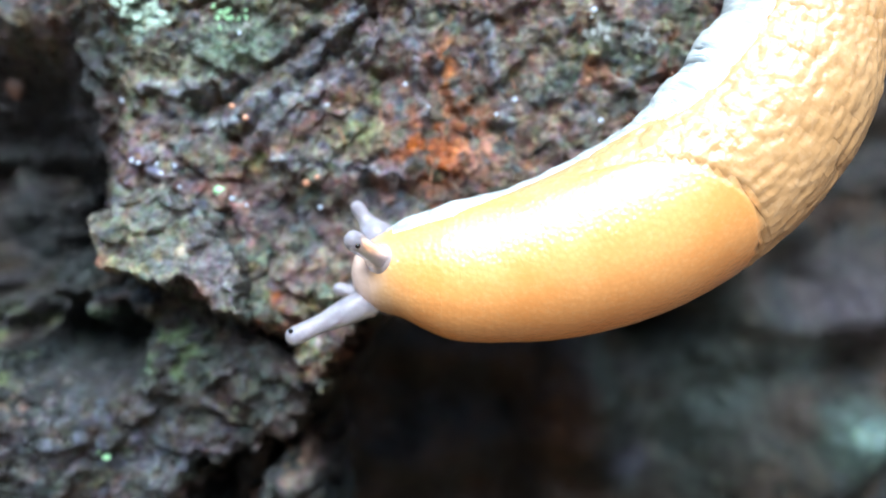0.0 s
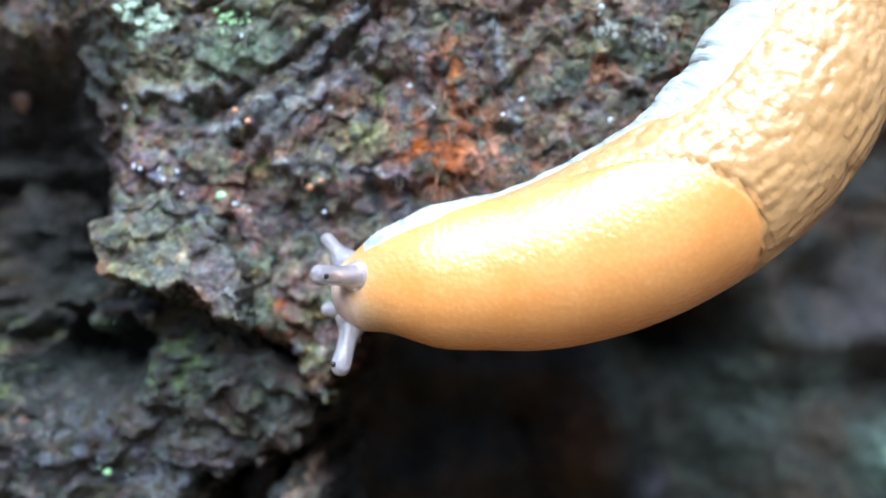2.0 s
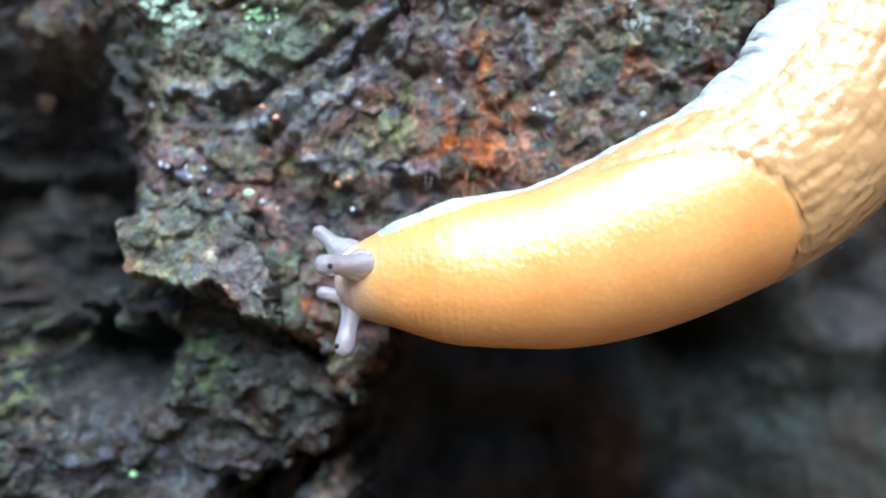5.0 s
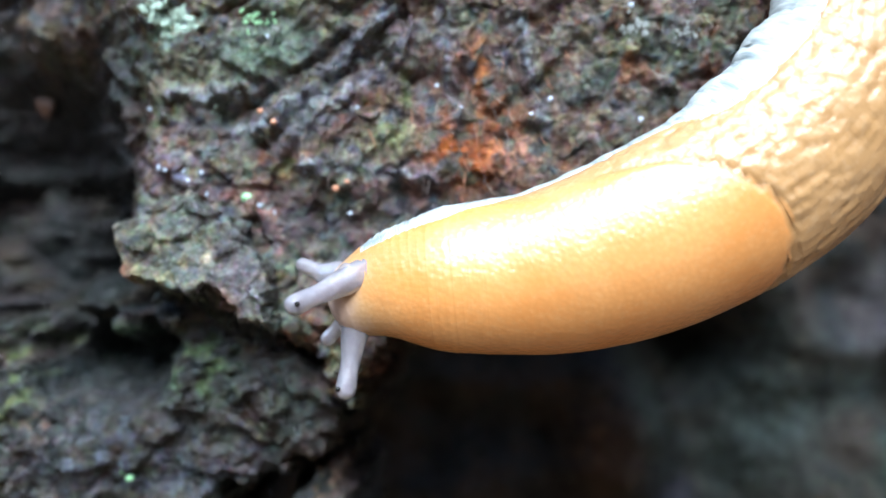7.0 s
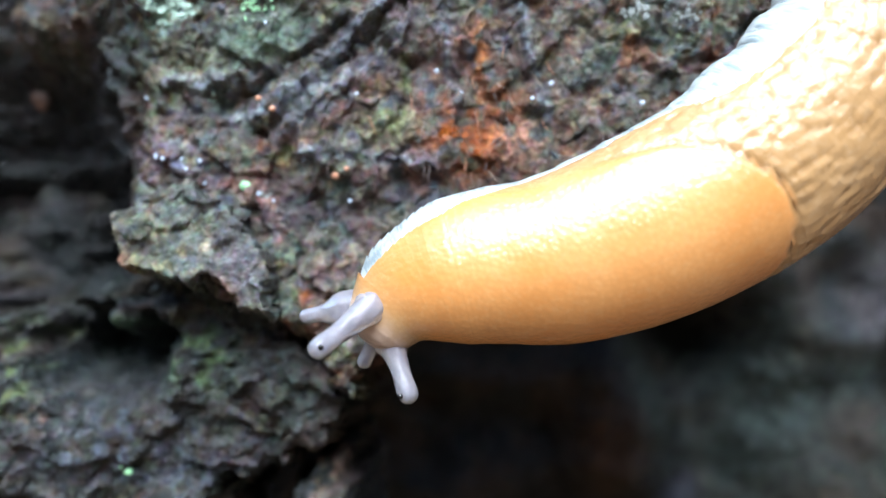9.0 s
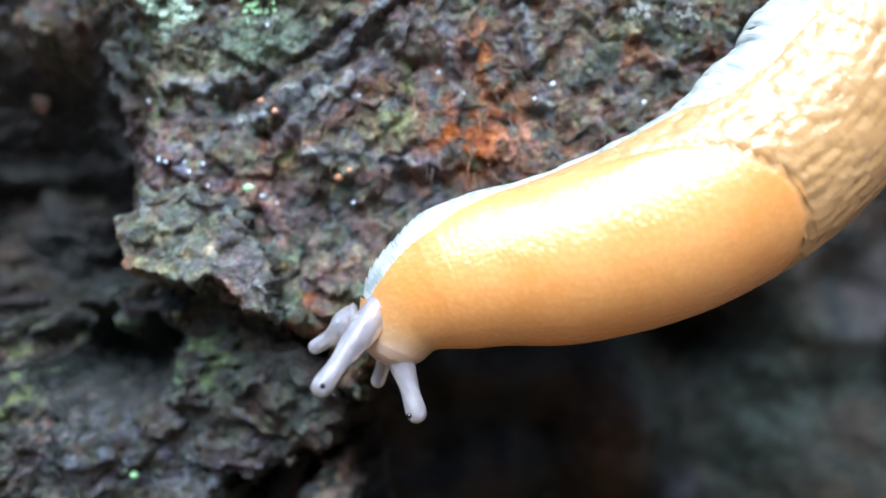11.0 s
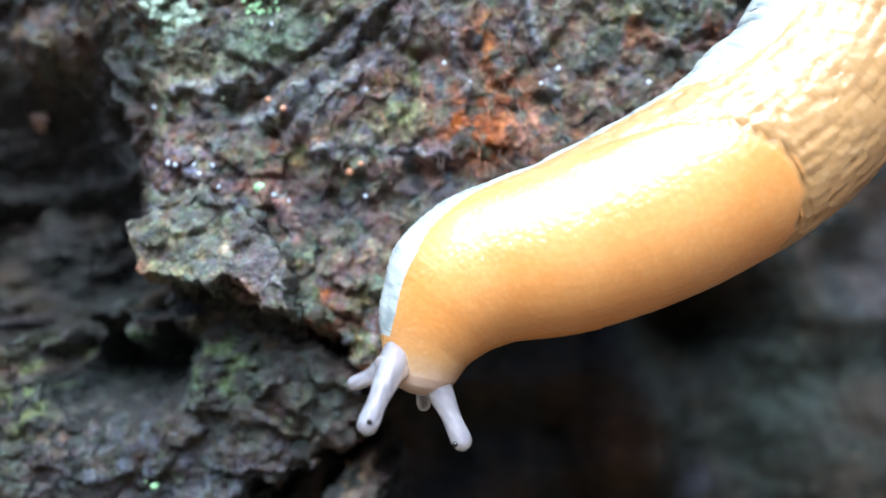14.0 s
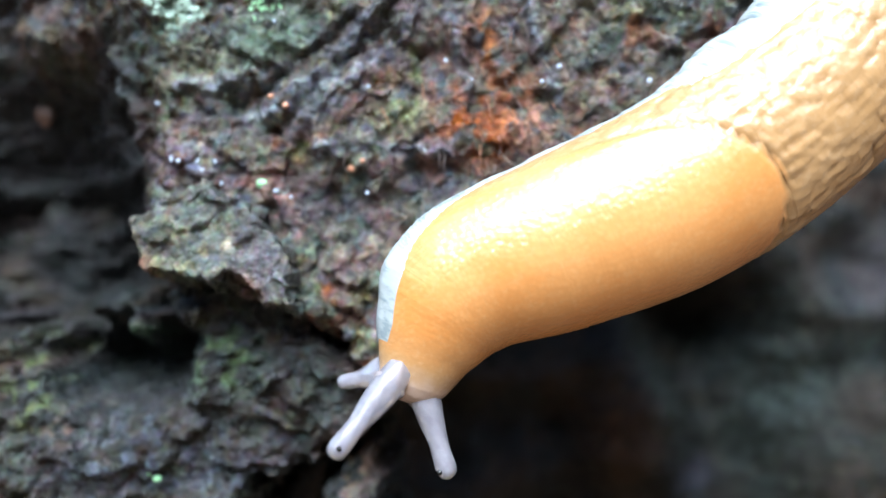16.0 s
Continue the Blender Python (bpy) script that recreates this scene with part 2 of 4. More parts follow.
# long ridges and grooves of the bark: from, to (mm), width, height
RIDGES = [(-15.8, 8.6, -6.6, 16.6, 0.6, 1.7), (-14.6, 8.5, -5.2, 16.6, 0.4, -1.0), (-13.4, 8.1, -3.8, 16.0, 0.5, 1.3), (-16.6, 10.2, -8.4, 17.4, 0.45, -1.0),
          (-13.6, 9.4, -6.0, 17.2, 0.55, 1.3), (-12.8, 13.0, -9.2, 15.6, 0.6, -1.5), (-14.4, 7.4, -9.0, 10.2, 0.5, 0.9), (-13.0, 11.4, -7.5, 15.8, 0.4, -1.0),
          (-12.6, 6.3, -3.2, 5.4, 0.6, 1.2), (-6.5, 3.6, -3.6, 4.3, 0.6, -1.4), (3.0, 16.0, 4.9, 8.6, 0.5, 0.8), (1.6, 17.5, 3.6, 10.5, 0.45, -0.9),
          (-2.6, 17.5, -1.6, 9.4, 0.4, 0.7), (-22, 11.6, -18, 11.2, 0.7, 1.1), (-21, 9.0, -16, 7.4, 0.9, -1.4), (-17.6, 9.0, -15.4, 9.0, 0.8, 0.9),
          (-4.6, 17, -4.9, 9.5, 0.35, -0.8), (8, 15, 10, 10, 0.6, -0.9)]

# the colours of the bark's small scales
EARTH = np.array([(0.055, 0.042, 0.040), (0.150, 0.088, 0.070), (0.165, 0.150, 0.160), (0.120, 0.138, 0.160), (0.150, 0.148, 0.100),
                  (0.270, 0.250, 0.190), (0.165, 0.195, 0.165), (0.100, 0.070, 0.062), (0.215, 0.165, 0.150)])


def bark_stain_shade(x, z, kind):
    """Base colours of the bark: scales of many browns and greys, stains of rust and algae, paler ridges, and shade
    painted into the recesses, by place (mm).
    """
    n1, n2, n3 = fbm(x / 3.2, z / 3.2, 4, 21), fbm(x / 1.3, z / 1.3, 4, 33), fbm(x / 6, z / 6, 3, 45)
    wx, wz = x + 1.0 * n1 + 0.35 * n2, z + 0.9 * n2
    _, tone_a = cells(wx / 1.9, wz / 1.3, 41)
    _, tone_b = cells(wx / 0.75, wz / 0.6, 43)
    _, tone_c = cells(wx / 0.34, wz / 0.3, 47)
    if kind in ("deep", "core"):
        tone_a, tone_b, tone_c = 0.5 + 0.5 * n3, 0.5 + 0.4 * n1, 0.5 + 0.2 * n2

    def pick(tone):
        return EARTH[np.clip((tone * len(EARTH)).astype(int), 0, len(EARTH) - 1)]
    c = 0.40 * pick(tone_a) + 0.36 * pick(tone_b) + 0.24 * pick(tone_c)
    c = np.maximum(0.135 + 1.5 * (c - 0.135), 0.02)

    def lay(colour, w):
        w = np.clip(w, 0, 1)[..., None]
        c[:] = c * (1 - w) + np.array(colour) * w
    lay((0.15, 0.10, 0.09), smooth(-0.05, 0.4, n1 + 0.3 * n2) * 0.55)
    lay((0.13, 0.155, 0.125), smooth(0.05, 0.4, -n1 + 0.3 * n3) * 0.5)
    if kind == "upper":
        # shade of the receding left side, painted as near-black except the top corner
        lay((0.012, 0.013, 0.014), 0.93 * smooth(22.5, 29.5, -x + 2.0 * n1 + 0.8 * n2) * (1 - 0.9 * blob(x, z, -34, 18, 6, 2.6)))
        lay((0.11, 0.085, 0.07), 0.7 * blob(x, z, -33.5, 17.5, 5, 2.2) * smooth(-0.4, 0.2, n2))
        # a black-brown patch, and the left groove's shade painted dark
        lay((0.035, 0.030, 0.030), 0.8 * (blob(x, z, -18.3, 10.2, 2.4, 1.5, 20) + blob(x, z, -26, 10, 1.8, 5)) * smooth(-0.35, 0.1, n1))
        lay((0.14, 0.088, 0.072), blob(x, z, 0.4, 10, 7.5, 8) * smooth(-0.45, 0.15, n2) * 0.85)
        lay((0.075, 0.060, 0.068), 0.8 * blob(x, z, -11.5, 2.8, 5, 2.0, 5) * smooth(-0.4, 0.1, n1))
        lay((0.30, 0.105, 0.058), 1.2 * blob(x, z, -0.9, 6.9, 3.0, 2.3, -20) * smooth(-0.25, 0.15, n2 + 0.3 * n1))
        lay((0.26, 0.11, 0.07), 1.0 * blob(x, z, 1.8, 8.4, 2.2, 2.2) * smooth(-0.2, 0.2, n2))
        lay((0.36, 0.165, 0.10), 1.2 * blob(x, z, 0.2, 13.0, 0.7, 2.0, 5) * smooth(-0.35, 0.1, n2))
        lay((0.46, 0.30, 0.24), 1.1 * blob(x, z, 3.4, 6.8, 2.0, 1.3, 40) * smooth(-0.15, 0.2, n2))
        lay((0.28, 0.15, 0.10), 0.8 * blob(x, z, 10.5, 13, 3, 3) * smooth(0.0, 0.3, n1))
        lay((0.155, 0.19, 0.145), 1.1 * blob(x, z, -15.2, 14.8, 5.0, 2.4, 25) * smooth(-0.45, 0.1, n1))
        lay((0.36, 0.35, 0.24), 1.15 * blob(x, z, -6.3, 8.3, 1.7, 1.2) * smooth(-0.35, 0.05, n2))
        lay((0.30, 0.27, 0.20), 0.9 * blob(x, z, -8.5, 6.9, 1.7, 0.9, -20) * smooth(-0.3, 0.1, n2))
        lay((0.23, 0.27, 0.15), 0.9 * blob(x, z, -5.3, 10.6, 0.5, 2.6, -4) * smooth(-0.3, 0.2, n2))
        lay((0.20, 0.22, 0.15), 0.8 * blob(x, z, 4.4, 11.6, 0.4, 3.6, 8) * smooth(-0.4, 0.1, n2))
        lay((0.31, 0.30, 0.23), 1.0 * blob(x, z, -21.7, 12.8, 2.6, 1.2, -8) * smooth(-0.3, 0.1, n2))
        lay((0.34, 0.44, 0.37), 1.0 * blob(x, z, -22.8, 16.2, 2.3, 1.2) * smooth(-0.15, 0.15, n2))
        lay((0.28, 0.34, 0.33), 0.9 * blob(x, z, -19.6, 7.2, 0.8, 0.5, 20))
        # blue-white wet glints, painted as a pale patch
        lay((0.27, 0.26, 0.34), 0.8 * blob(x, z, -21.8, 5.6, 1.7, 0.8, -15) * smooth(-0.3, 0.1, n2))
        lay((0.30, 0.185, 0.16), 0.9 * blob(x, z, -16.3, 3.6, 1.3, 2.2, 25) * smooth(-0.3, 0.15, n2))
        lay((0.33, 0.31, 0.24), 0.9 * blob(x, z, -10.8, 5.1, 2.4, 0.5, 5) * smooth(-0.3, 0.15, n2))
        lay((0.27, 0.165, 0.13), 0.9 * blob(x, z, -5.2, 4.6, 2.6, 0.9, -10) * smooth(-0.3, 0.15, n2))
        lay((0.24, 0.22, 0.20), 0.7 * blob(x, z, 10, 11, 5, 6) * smooth(0.2, 0.4, n2))
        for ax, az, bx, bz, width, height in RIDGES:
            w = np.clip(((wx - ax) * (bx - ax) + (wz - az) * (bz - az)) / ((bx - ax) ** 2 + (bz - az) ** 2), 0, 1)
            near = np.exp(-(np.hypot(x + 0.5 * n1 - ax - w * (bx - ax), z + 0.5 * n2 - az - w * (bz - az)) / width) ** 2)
            lay((0.25, 0.255, 0.27) if height > 0 else (0.06, 0.05, 0.05), (0.8 if height > 0 else 0.5) * near * smooth(-0.5, 0.05, n2))   # ridges are paler, grooves darker
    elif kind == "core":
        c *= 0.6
    elif kind == "ledge":
        lay((0.19, 0.205, 0.175), smooth(-0.5, 0.2, n1) * 0.75)
        lay((0.30, 0.28, 0.18), 0.8 * smooth(0.1, 0.35, n2) * blob(x, z, -22, -1, 3.5, 2.5))
        lay((0.20, 0.175, 0.18), blob(x, z, -17.0, -1.8, 2.0, 3.0, 15) * 0.9)
        lay((0.36, 0.21, 0.15), blob(x, z, -25.2, -1.5, 0.9, 0.7) * 0.9)
        lay((0.36, 0.22, 0.165), blob(x, z, -17.7, -3.7, 0.7, 1.4, 40) * 0.9)
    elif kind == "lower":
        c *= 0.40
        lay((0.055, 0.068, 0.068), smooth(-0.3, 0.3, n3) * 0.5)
        # shade inside the round hollow, painted in
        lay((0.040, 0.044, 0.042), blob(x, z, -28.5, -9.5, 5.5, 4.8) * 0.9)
        lay((0.105, 0.11, 0.125), blob(x, z, -27, -15.5, 9, 3, -8) * smooth(-0.2, 0.3, n2) * 0.8)
        lay((0.10, 0.135, 0.075), blob(x, z, -21.0, -8.3, 2.2, 2.5) * smooth(-0.1, 0.2, n2))
        lay((0.13, 0.19, 0.13), blob(x, z, -28.6, -6.6, 1.2, 1.0) * smooth(-0.3, 0.2, n2))
        lay((0.13, 0.15, 0.08), blob(x, z, -35.5, -10, 2.0, 3.5) * smooth(0.0, 0.3, n2))
        lay((0.16, 0.12, 0.10), blob(x, z, -33, -13, 2.0, 1.4) * smooth(0.0, 0.3, n2))
        # shade of the recess left of the ledge, painted near-black
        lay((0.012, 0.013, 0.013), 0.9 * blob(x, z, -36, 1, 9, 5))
        lay((0.20, 0.15, 0.12), blob(x, z, -12.5, -17.5, 2.0, 2.5) * smooth(-0.2, 0.2, n2))
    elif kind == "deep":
        # the hollow's deep shade is put into the bark's colour
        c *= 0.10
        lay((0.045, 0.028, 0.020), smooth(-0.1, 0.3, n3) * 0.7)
        lay((0.10, 0.122, 0.112), blob(x, z, 31, -19, 5.5, 11, -22) * 0.95)
        lay((0.10, 0.115, 0.095), blob(x, z, 19, -14, 1.6, 7, 12) * 0.8)
        lay((0.10, 0.058, 0.038), blob(x, z, 14, -22, 3, 6) * 0.8)
        # a dip beyond the slug, its shade painted dark
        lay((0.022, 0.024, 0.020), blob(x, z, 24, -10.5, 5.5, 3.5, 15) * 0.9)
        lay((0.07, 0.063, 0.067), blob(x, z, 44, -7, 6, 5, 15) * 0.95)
        lay((0.17, 0.20, 0.185), blob(x, z, 40.5, -13, 2.6, 2.4) * 0.9)
        lay((0.24, 0.32, 0.28), blob(x, z, 46, -22, 3.2, 3.2) * 0.95)
        lay((0.16, 0.17, 0.20), blob(x, z, 23, -27.5, 2.2, 2.0) * 0.9)
    c = np.maximum(c + 0.6 * (c - c.mean(-1, keepdims=True)), 0.004)   # wet bark shows its colours strongly
    return np.clip(c * np.array((0.62, 0.67, 0.75)) * (1 + 0.7 * n2[..., None]), 0.008, 0.9)


FAN = (-1.8, 24.0)   # the fibres of the bark spread downwards from here


def bark_relief(x, z, seed=0):
    """Height of the bark's crust in mm: lumps, fibres, flaky steps and pits."""
    wx, wz = x + 1.1 * fbm(x / 2.5, z / 2.5, 3, 5 + seed), z + 1.1 * fbm(x / 2.5, z / 2.5, 3, 9 + seed)
    r, th = np.hypot(wx - FAN[0], wz - FAN[1]), np.arctan2(wx - FAN[0], FAN[1] - wz)
    big = 1.3 * fbm(wx / 8, wz / 7, 3, 1 + seed)
    fibre = 0.6 * ridged(th * 13, r / 8, 3, 2 + seed) * smooth(-0.3, 0.3, fbm(x / 7, z / 7, 2, 14))
    flakes = 0.8 * terrace(fbm(wx / 3.4, wz / 2.6, 4, 3 + seed) + 0.3 * perlin(th * 12, r / 6, 4), 6, 0.16)
    pits = -1.2 * smooth(0.75, 1.25, ridged(wx / 5.5, wz / 4.2, 2, 6 + seed) + 0.25)
    near, tone = cells(wx / 1.5, wz / 1.15, 3 + seed)
    clumps = (0.16 * (1 - np.minimum(near, 1) ** 2) + 0.22 * tone) * smooth(-0.25, 0.3, fbm(x / 5, z / 5, 2, 15 + seed))
    near, tone = cells(x / 0.62, z / 0.55, 5 + seed)
    crumbs = 0.13 * (1 - near ** 2) + 0.14 * tone + 0.24 * fbm(x / 0.8, z / 0.8, 4, 11 + seed, 0.65)
    big = big + clumps
    if seed == 0:
        for ax, az, bx, bz, width, height in RIDGES:
            dx, dz = bx - ax, bz - az
            w = np.clip(((wx - ax) * dx + (wz - az) * dz) / (dx * dx + dz * dz), 0, 1)
            off = np.hypot(wx - ax - w * dx, wz - az - w * dz) / width
            big = big + height * np.exp(-off ** 2) * (0.7 + 0.9 * fbm(wx / 1.7, wz / 1.7, 2, 16))
    return big + fibre + flakes + pits + crumbs


def bark_sheet(name, xs, zs, outline, base, kind, edge, drop, rough=1.0, seed=0, ragged=0.9, label=""):
    """One slab of bark: its outline, the depth of its face, and how far its broken edge falls back."""
    x, z = np.meshgrid(np.array(xs), np.array(zs), indexing="ij")
    sd = inside(x, z, outline) + ragged * fbm(x / 2.4, z / 2.4, 4, 50 + seed) * 1.6
    relief = bark_relief(x, z, seed) * rough * (1 - 0.85 * blob(x, z, -28.8, -9.0, 5.2, 4.8))
    fall = 1 - smooth(-edge, edge * 0.8, sd)
    y = base(x, z) - relief * (1 - 0.5 * fall) + (drop(x) if callable(drop) else drop) * fall ** 1.5
    loose = 0.35 + 3.2 * fall * (1 - fall)
    sway = loose * fbm(x / 1.1 + y / 1.9, z / 1.1, 4, 70 + seed)
    verts = np.stack([x + sway, y, z + loose * fbm(x / 1.1, z / 1.1 + y / 1.6, 4, 80 + seed)], -1).reshape(-1, 3) * MM
    verts = verts + np.array((0, -0.3, 0.7))
    keep = sd > -edge * 1.05
    mesh = grid_mesh(name, verts, len(xs), len(zs), keep, attrs={"stain_shade": bark_stain_shade(x, z, kind).reshape(-1, 3)})
    ob = piece(name, mesh, BARK, trunk, label)

    def face(px, pz):
        """Where the face of this slab lies (mm) at one place."""
        gx_, gz_ = np.array([[float(px)]]), np.array([[float(pz)]])
        return (base(gx_, gz_) - bark_relief(gx_, gz_, seed) * rough)[0, 0]
    return ob, face


# unseen dark screen added all round, behind and beside the camera, blocking low skylight
bh, bt = np.linspace(-0.8, 2.6, 60), np.linspace(0, 2 * math.pi, 240, endpoint=False)
Bh, Bt = np.meshgrid(bh, bt, indexing="ij")
br = 6.0 + 0.8 * fbm(Bt * 9, Bh * 1.5, 4, 17)
bz = Bh + (0.7 * fbm(Bt * 7, 0 * Bh, 4, 19)) * (Bh + 0.8) / 3
backdrop = piece("backdrop", grid_mesh("backdrop", np.stack([br * np.cos(Bt), br * np.sin(Bt) + 0.3, bz], -1).reshape(-1, 3), 60, 240, closed=True), SHADE, None)
tagged(backdrop, "unseen dark green screen round the tree, added to block low light", "undergrowth", kind="structure")

# trunk behind everything
hs, tt = np.linspace(0, 2.6, 160), np.linspace(0, 2 * math.pi, 220, endpoint=False)
Hh, Tt = np.meshgrid(hs, tt, indexing="ij")
rad = 0.24 + 0.008 * ridged(Tt * 6, Hh * 3, 3, 4) + 0.10 * np.exp(-Hh * 4)
hollow = np.exp(-((Hh - 0.7) / 0.06) ** 2) * np.exp(-(np.angle(np.exp(1j * (Tt + math.pi / 2))) / 0.3) ** 2)
rad = rad * (1 - hollow) + 0.16 * hollow
rad[-1] = 0.0005
tv = np.stack([rad * np.cos(Tt), rad * np.sin(Tt), Hh], -1).reshape(-1, 3)
tx, tz = tv[:, 0] * 300, tv[:, 2] * 300
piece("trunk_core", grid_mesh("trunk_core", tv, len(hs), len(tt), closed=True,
      attrs={"stain_shade": bark_stain_shade(tx, tz, "core")}), BARK, trunk)

FX, FZ = lines(-75, 80, -36, 38, 0.13, 0.9), lines(-60, 70, -24, 22, 0.13, 0.9)
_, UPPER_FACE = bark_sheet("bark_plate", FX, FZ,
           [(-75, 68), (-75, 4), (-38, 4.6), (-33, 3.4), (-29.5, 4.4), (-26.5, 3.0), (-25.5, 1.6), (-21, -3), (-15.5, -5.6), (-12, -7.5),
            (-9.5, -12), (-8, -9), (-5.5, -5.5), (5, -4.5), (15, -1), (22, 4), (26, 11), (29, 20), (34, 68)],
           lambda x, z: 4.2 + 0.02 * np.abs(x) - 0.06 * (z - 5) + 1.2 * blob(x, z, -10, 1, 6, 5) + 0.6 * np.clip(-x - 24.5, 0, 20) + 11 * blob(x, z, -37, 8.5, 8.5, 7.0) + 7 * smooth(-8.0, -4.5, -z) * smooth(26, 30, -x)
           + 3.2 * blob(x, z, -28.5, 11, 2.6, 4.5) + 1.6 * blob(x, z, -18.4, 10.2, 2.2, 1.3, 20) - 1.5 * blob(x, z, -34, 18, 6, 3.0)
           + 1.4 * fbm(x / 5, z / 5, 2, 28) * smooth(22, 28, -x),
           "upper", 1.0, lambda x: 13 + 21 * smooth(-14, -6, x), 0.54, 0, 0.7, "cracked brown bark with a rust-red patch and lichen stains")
bark_sheet("bark_ledge", lines(-30, -8, -30, -8, 0.13, 1), lines(-9, 8, -9, 8, 0.13, 1),
           [(-26.2, 2.2), (-25.2, -1.8), (-22, -2.6), (-19.6, -3.4), (-18.6, -2.6), (-16.6, -4.9), (-14.6, -5.2), (-14.8, -1.5), (-17, 2), (-21, 4.2)],
           lambda x, z: 2.3 + 0.16 * (z + 2), "ledge", 0.4, 8, 0.42, 3, 0.3, "raised greenish-grey flake of bark")
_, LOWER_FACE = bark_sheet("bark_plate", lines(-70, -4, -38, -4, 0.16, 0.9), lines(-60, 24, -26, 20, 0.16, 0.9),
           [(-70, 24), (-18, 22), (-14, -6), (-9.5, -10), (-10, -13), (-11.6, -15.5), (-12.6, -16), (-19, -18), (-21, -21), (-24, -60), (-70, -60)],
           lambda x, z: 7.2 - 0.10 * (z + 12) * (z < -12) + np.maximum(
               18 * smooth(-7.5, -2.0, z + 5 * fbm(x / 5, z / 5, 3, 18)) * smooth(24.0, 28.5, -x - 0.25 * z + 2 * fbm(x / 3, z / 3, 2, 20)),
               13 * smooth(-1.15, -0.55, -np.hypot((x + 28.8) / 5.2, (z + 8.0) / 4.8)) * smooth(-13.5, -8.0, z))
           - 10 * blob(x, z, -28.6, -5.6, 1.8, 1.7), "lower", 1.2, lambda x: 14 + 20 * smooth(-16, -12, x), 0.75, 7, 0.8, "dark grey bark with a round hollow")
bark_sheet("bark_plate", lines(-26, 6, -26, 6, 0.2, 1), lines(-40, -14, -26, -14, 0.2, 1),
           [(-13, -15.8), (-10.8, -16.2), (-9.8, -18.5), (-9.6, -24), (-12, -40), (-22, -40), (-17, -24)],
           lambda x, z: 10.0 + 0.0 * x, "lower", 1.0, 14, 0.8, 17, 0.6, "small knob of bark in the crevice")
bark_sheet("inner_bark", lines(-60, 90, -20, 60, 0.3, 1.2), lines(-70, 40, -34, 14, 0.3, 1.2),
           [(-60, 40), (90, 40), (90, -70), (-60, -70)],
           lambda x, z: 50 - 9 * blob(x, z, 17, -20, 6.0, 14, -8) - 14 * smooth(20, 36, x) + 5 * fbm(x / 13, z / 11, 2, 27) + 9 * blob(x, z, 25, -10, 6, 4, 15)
           - 6 * blob(x, z, 46, -8, 6, 5) - 5 * blob(x, z, 46, -22, 4, 4), "deep", 2, 6, 0.12, 23, 0.5, "bark deep in the hollow, its shade painted in")


def lobe_mesh(seed):
    bm = bmesh.new()
    bmesh.ops.create_icosphere(bm, subdivisions=2, radius=MM)
    for v in bm.verts:
        v.co += Vector(noise.noise_vector(v.co / MM * 1.3 + Vector((seed * 7, 0, 0)))) * 0.6 * MM
    mesh = bpy.data.meshes.new("lobe")
    bm.to_mesh(mesh)
    bm.free()
    mesh.materials.append(BARK)
    for f in mesh.polygons:
        f.use_smooth = True
    return mesh


LOBES = [lobe_mesh(k) for k in range(4)]


def lichen_patch(x, z, size, count, mat, face, label, seed):
    """A crust of small rounded lobes."""
    rnd = random.Random(seed)
    patch = new("lichen")
    patch.location = (x * MM, (face(x, z) - 0.05) * MM, z * MM)
    for k in range(2 * count):
        dx, dz = rnd.gauss(0, 0.45) * size, rnd.gauss(0, 0.32) * size
        lobe = new("lobe", LOBES[k % 4])
        lobe.parent = patch
        w = size * rnd.uniform(0.10, 0.24)
        lobe.material_slots[0].link = "OBJECT"
        lobe.material_slots[0].material = mat
        lobe.matrix_basis = pose(dx * MM, (face(x + dx, z + dz) - face(x, z)) * MM, dz * MM, rnd.uniform(-25, 25), rnd.uniform(0, 180),
                                 rnd.uniform(-25, 25)) @ Matrix.Diagonal((w, w * 0.22, w * rnd.uniform(0.4, 1.0), 1))
    return tagged(patch, label, "lichen", "lichen on the bark")


def bead(name, x, z, size, mat, face, label, category, group, lift=0.3, flat=0.8):
    """A tiny rounded grain that sits on the bark."""
    bm = bmesh.new()
    bmesh.ops.create_icosphere(bm, subdivisions=3, radius=1.0, matrix=Matrix.Diagonal((size * MM, size * flat * MM, size * 0.9 * MM, 1)))
    for v in bm.verts:
        v.co += Vector(noise.noise_vector(v.co / (size * MM) + Vector((x, z, 0)))) * 0.2 * size * MM
    ob = part(name, bm, mat, None)
    ob.location = (x * MM, (face(x, z) - lift * size) * MM, z * MM)
    return tagged(ob, label, category, group)


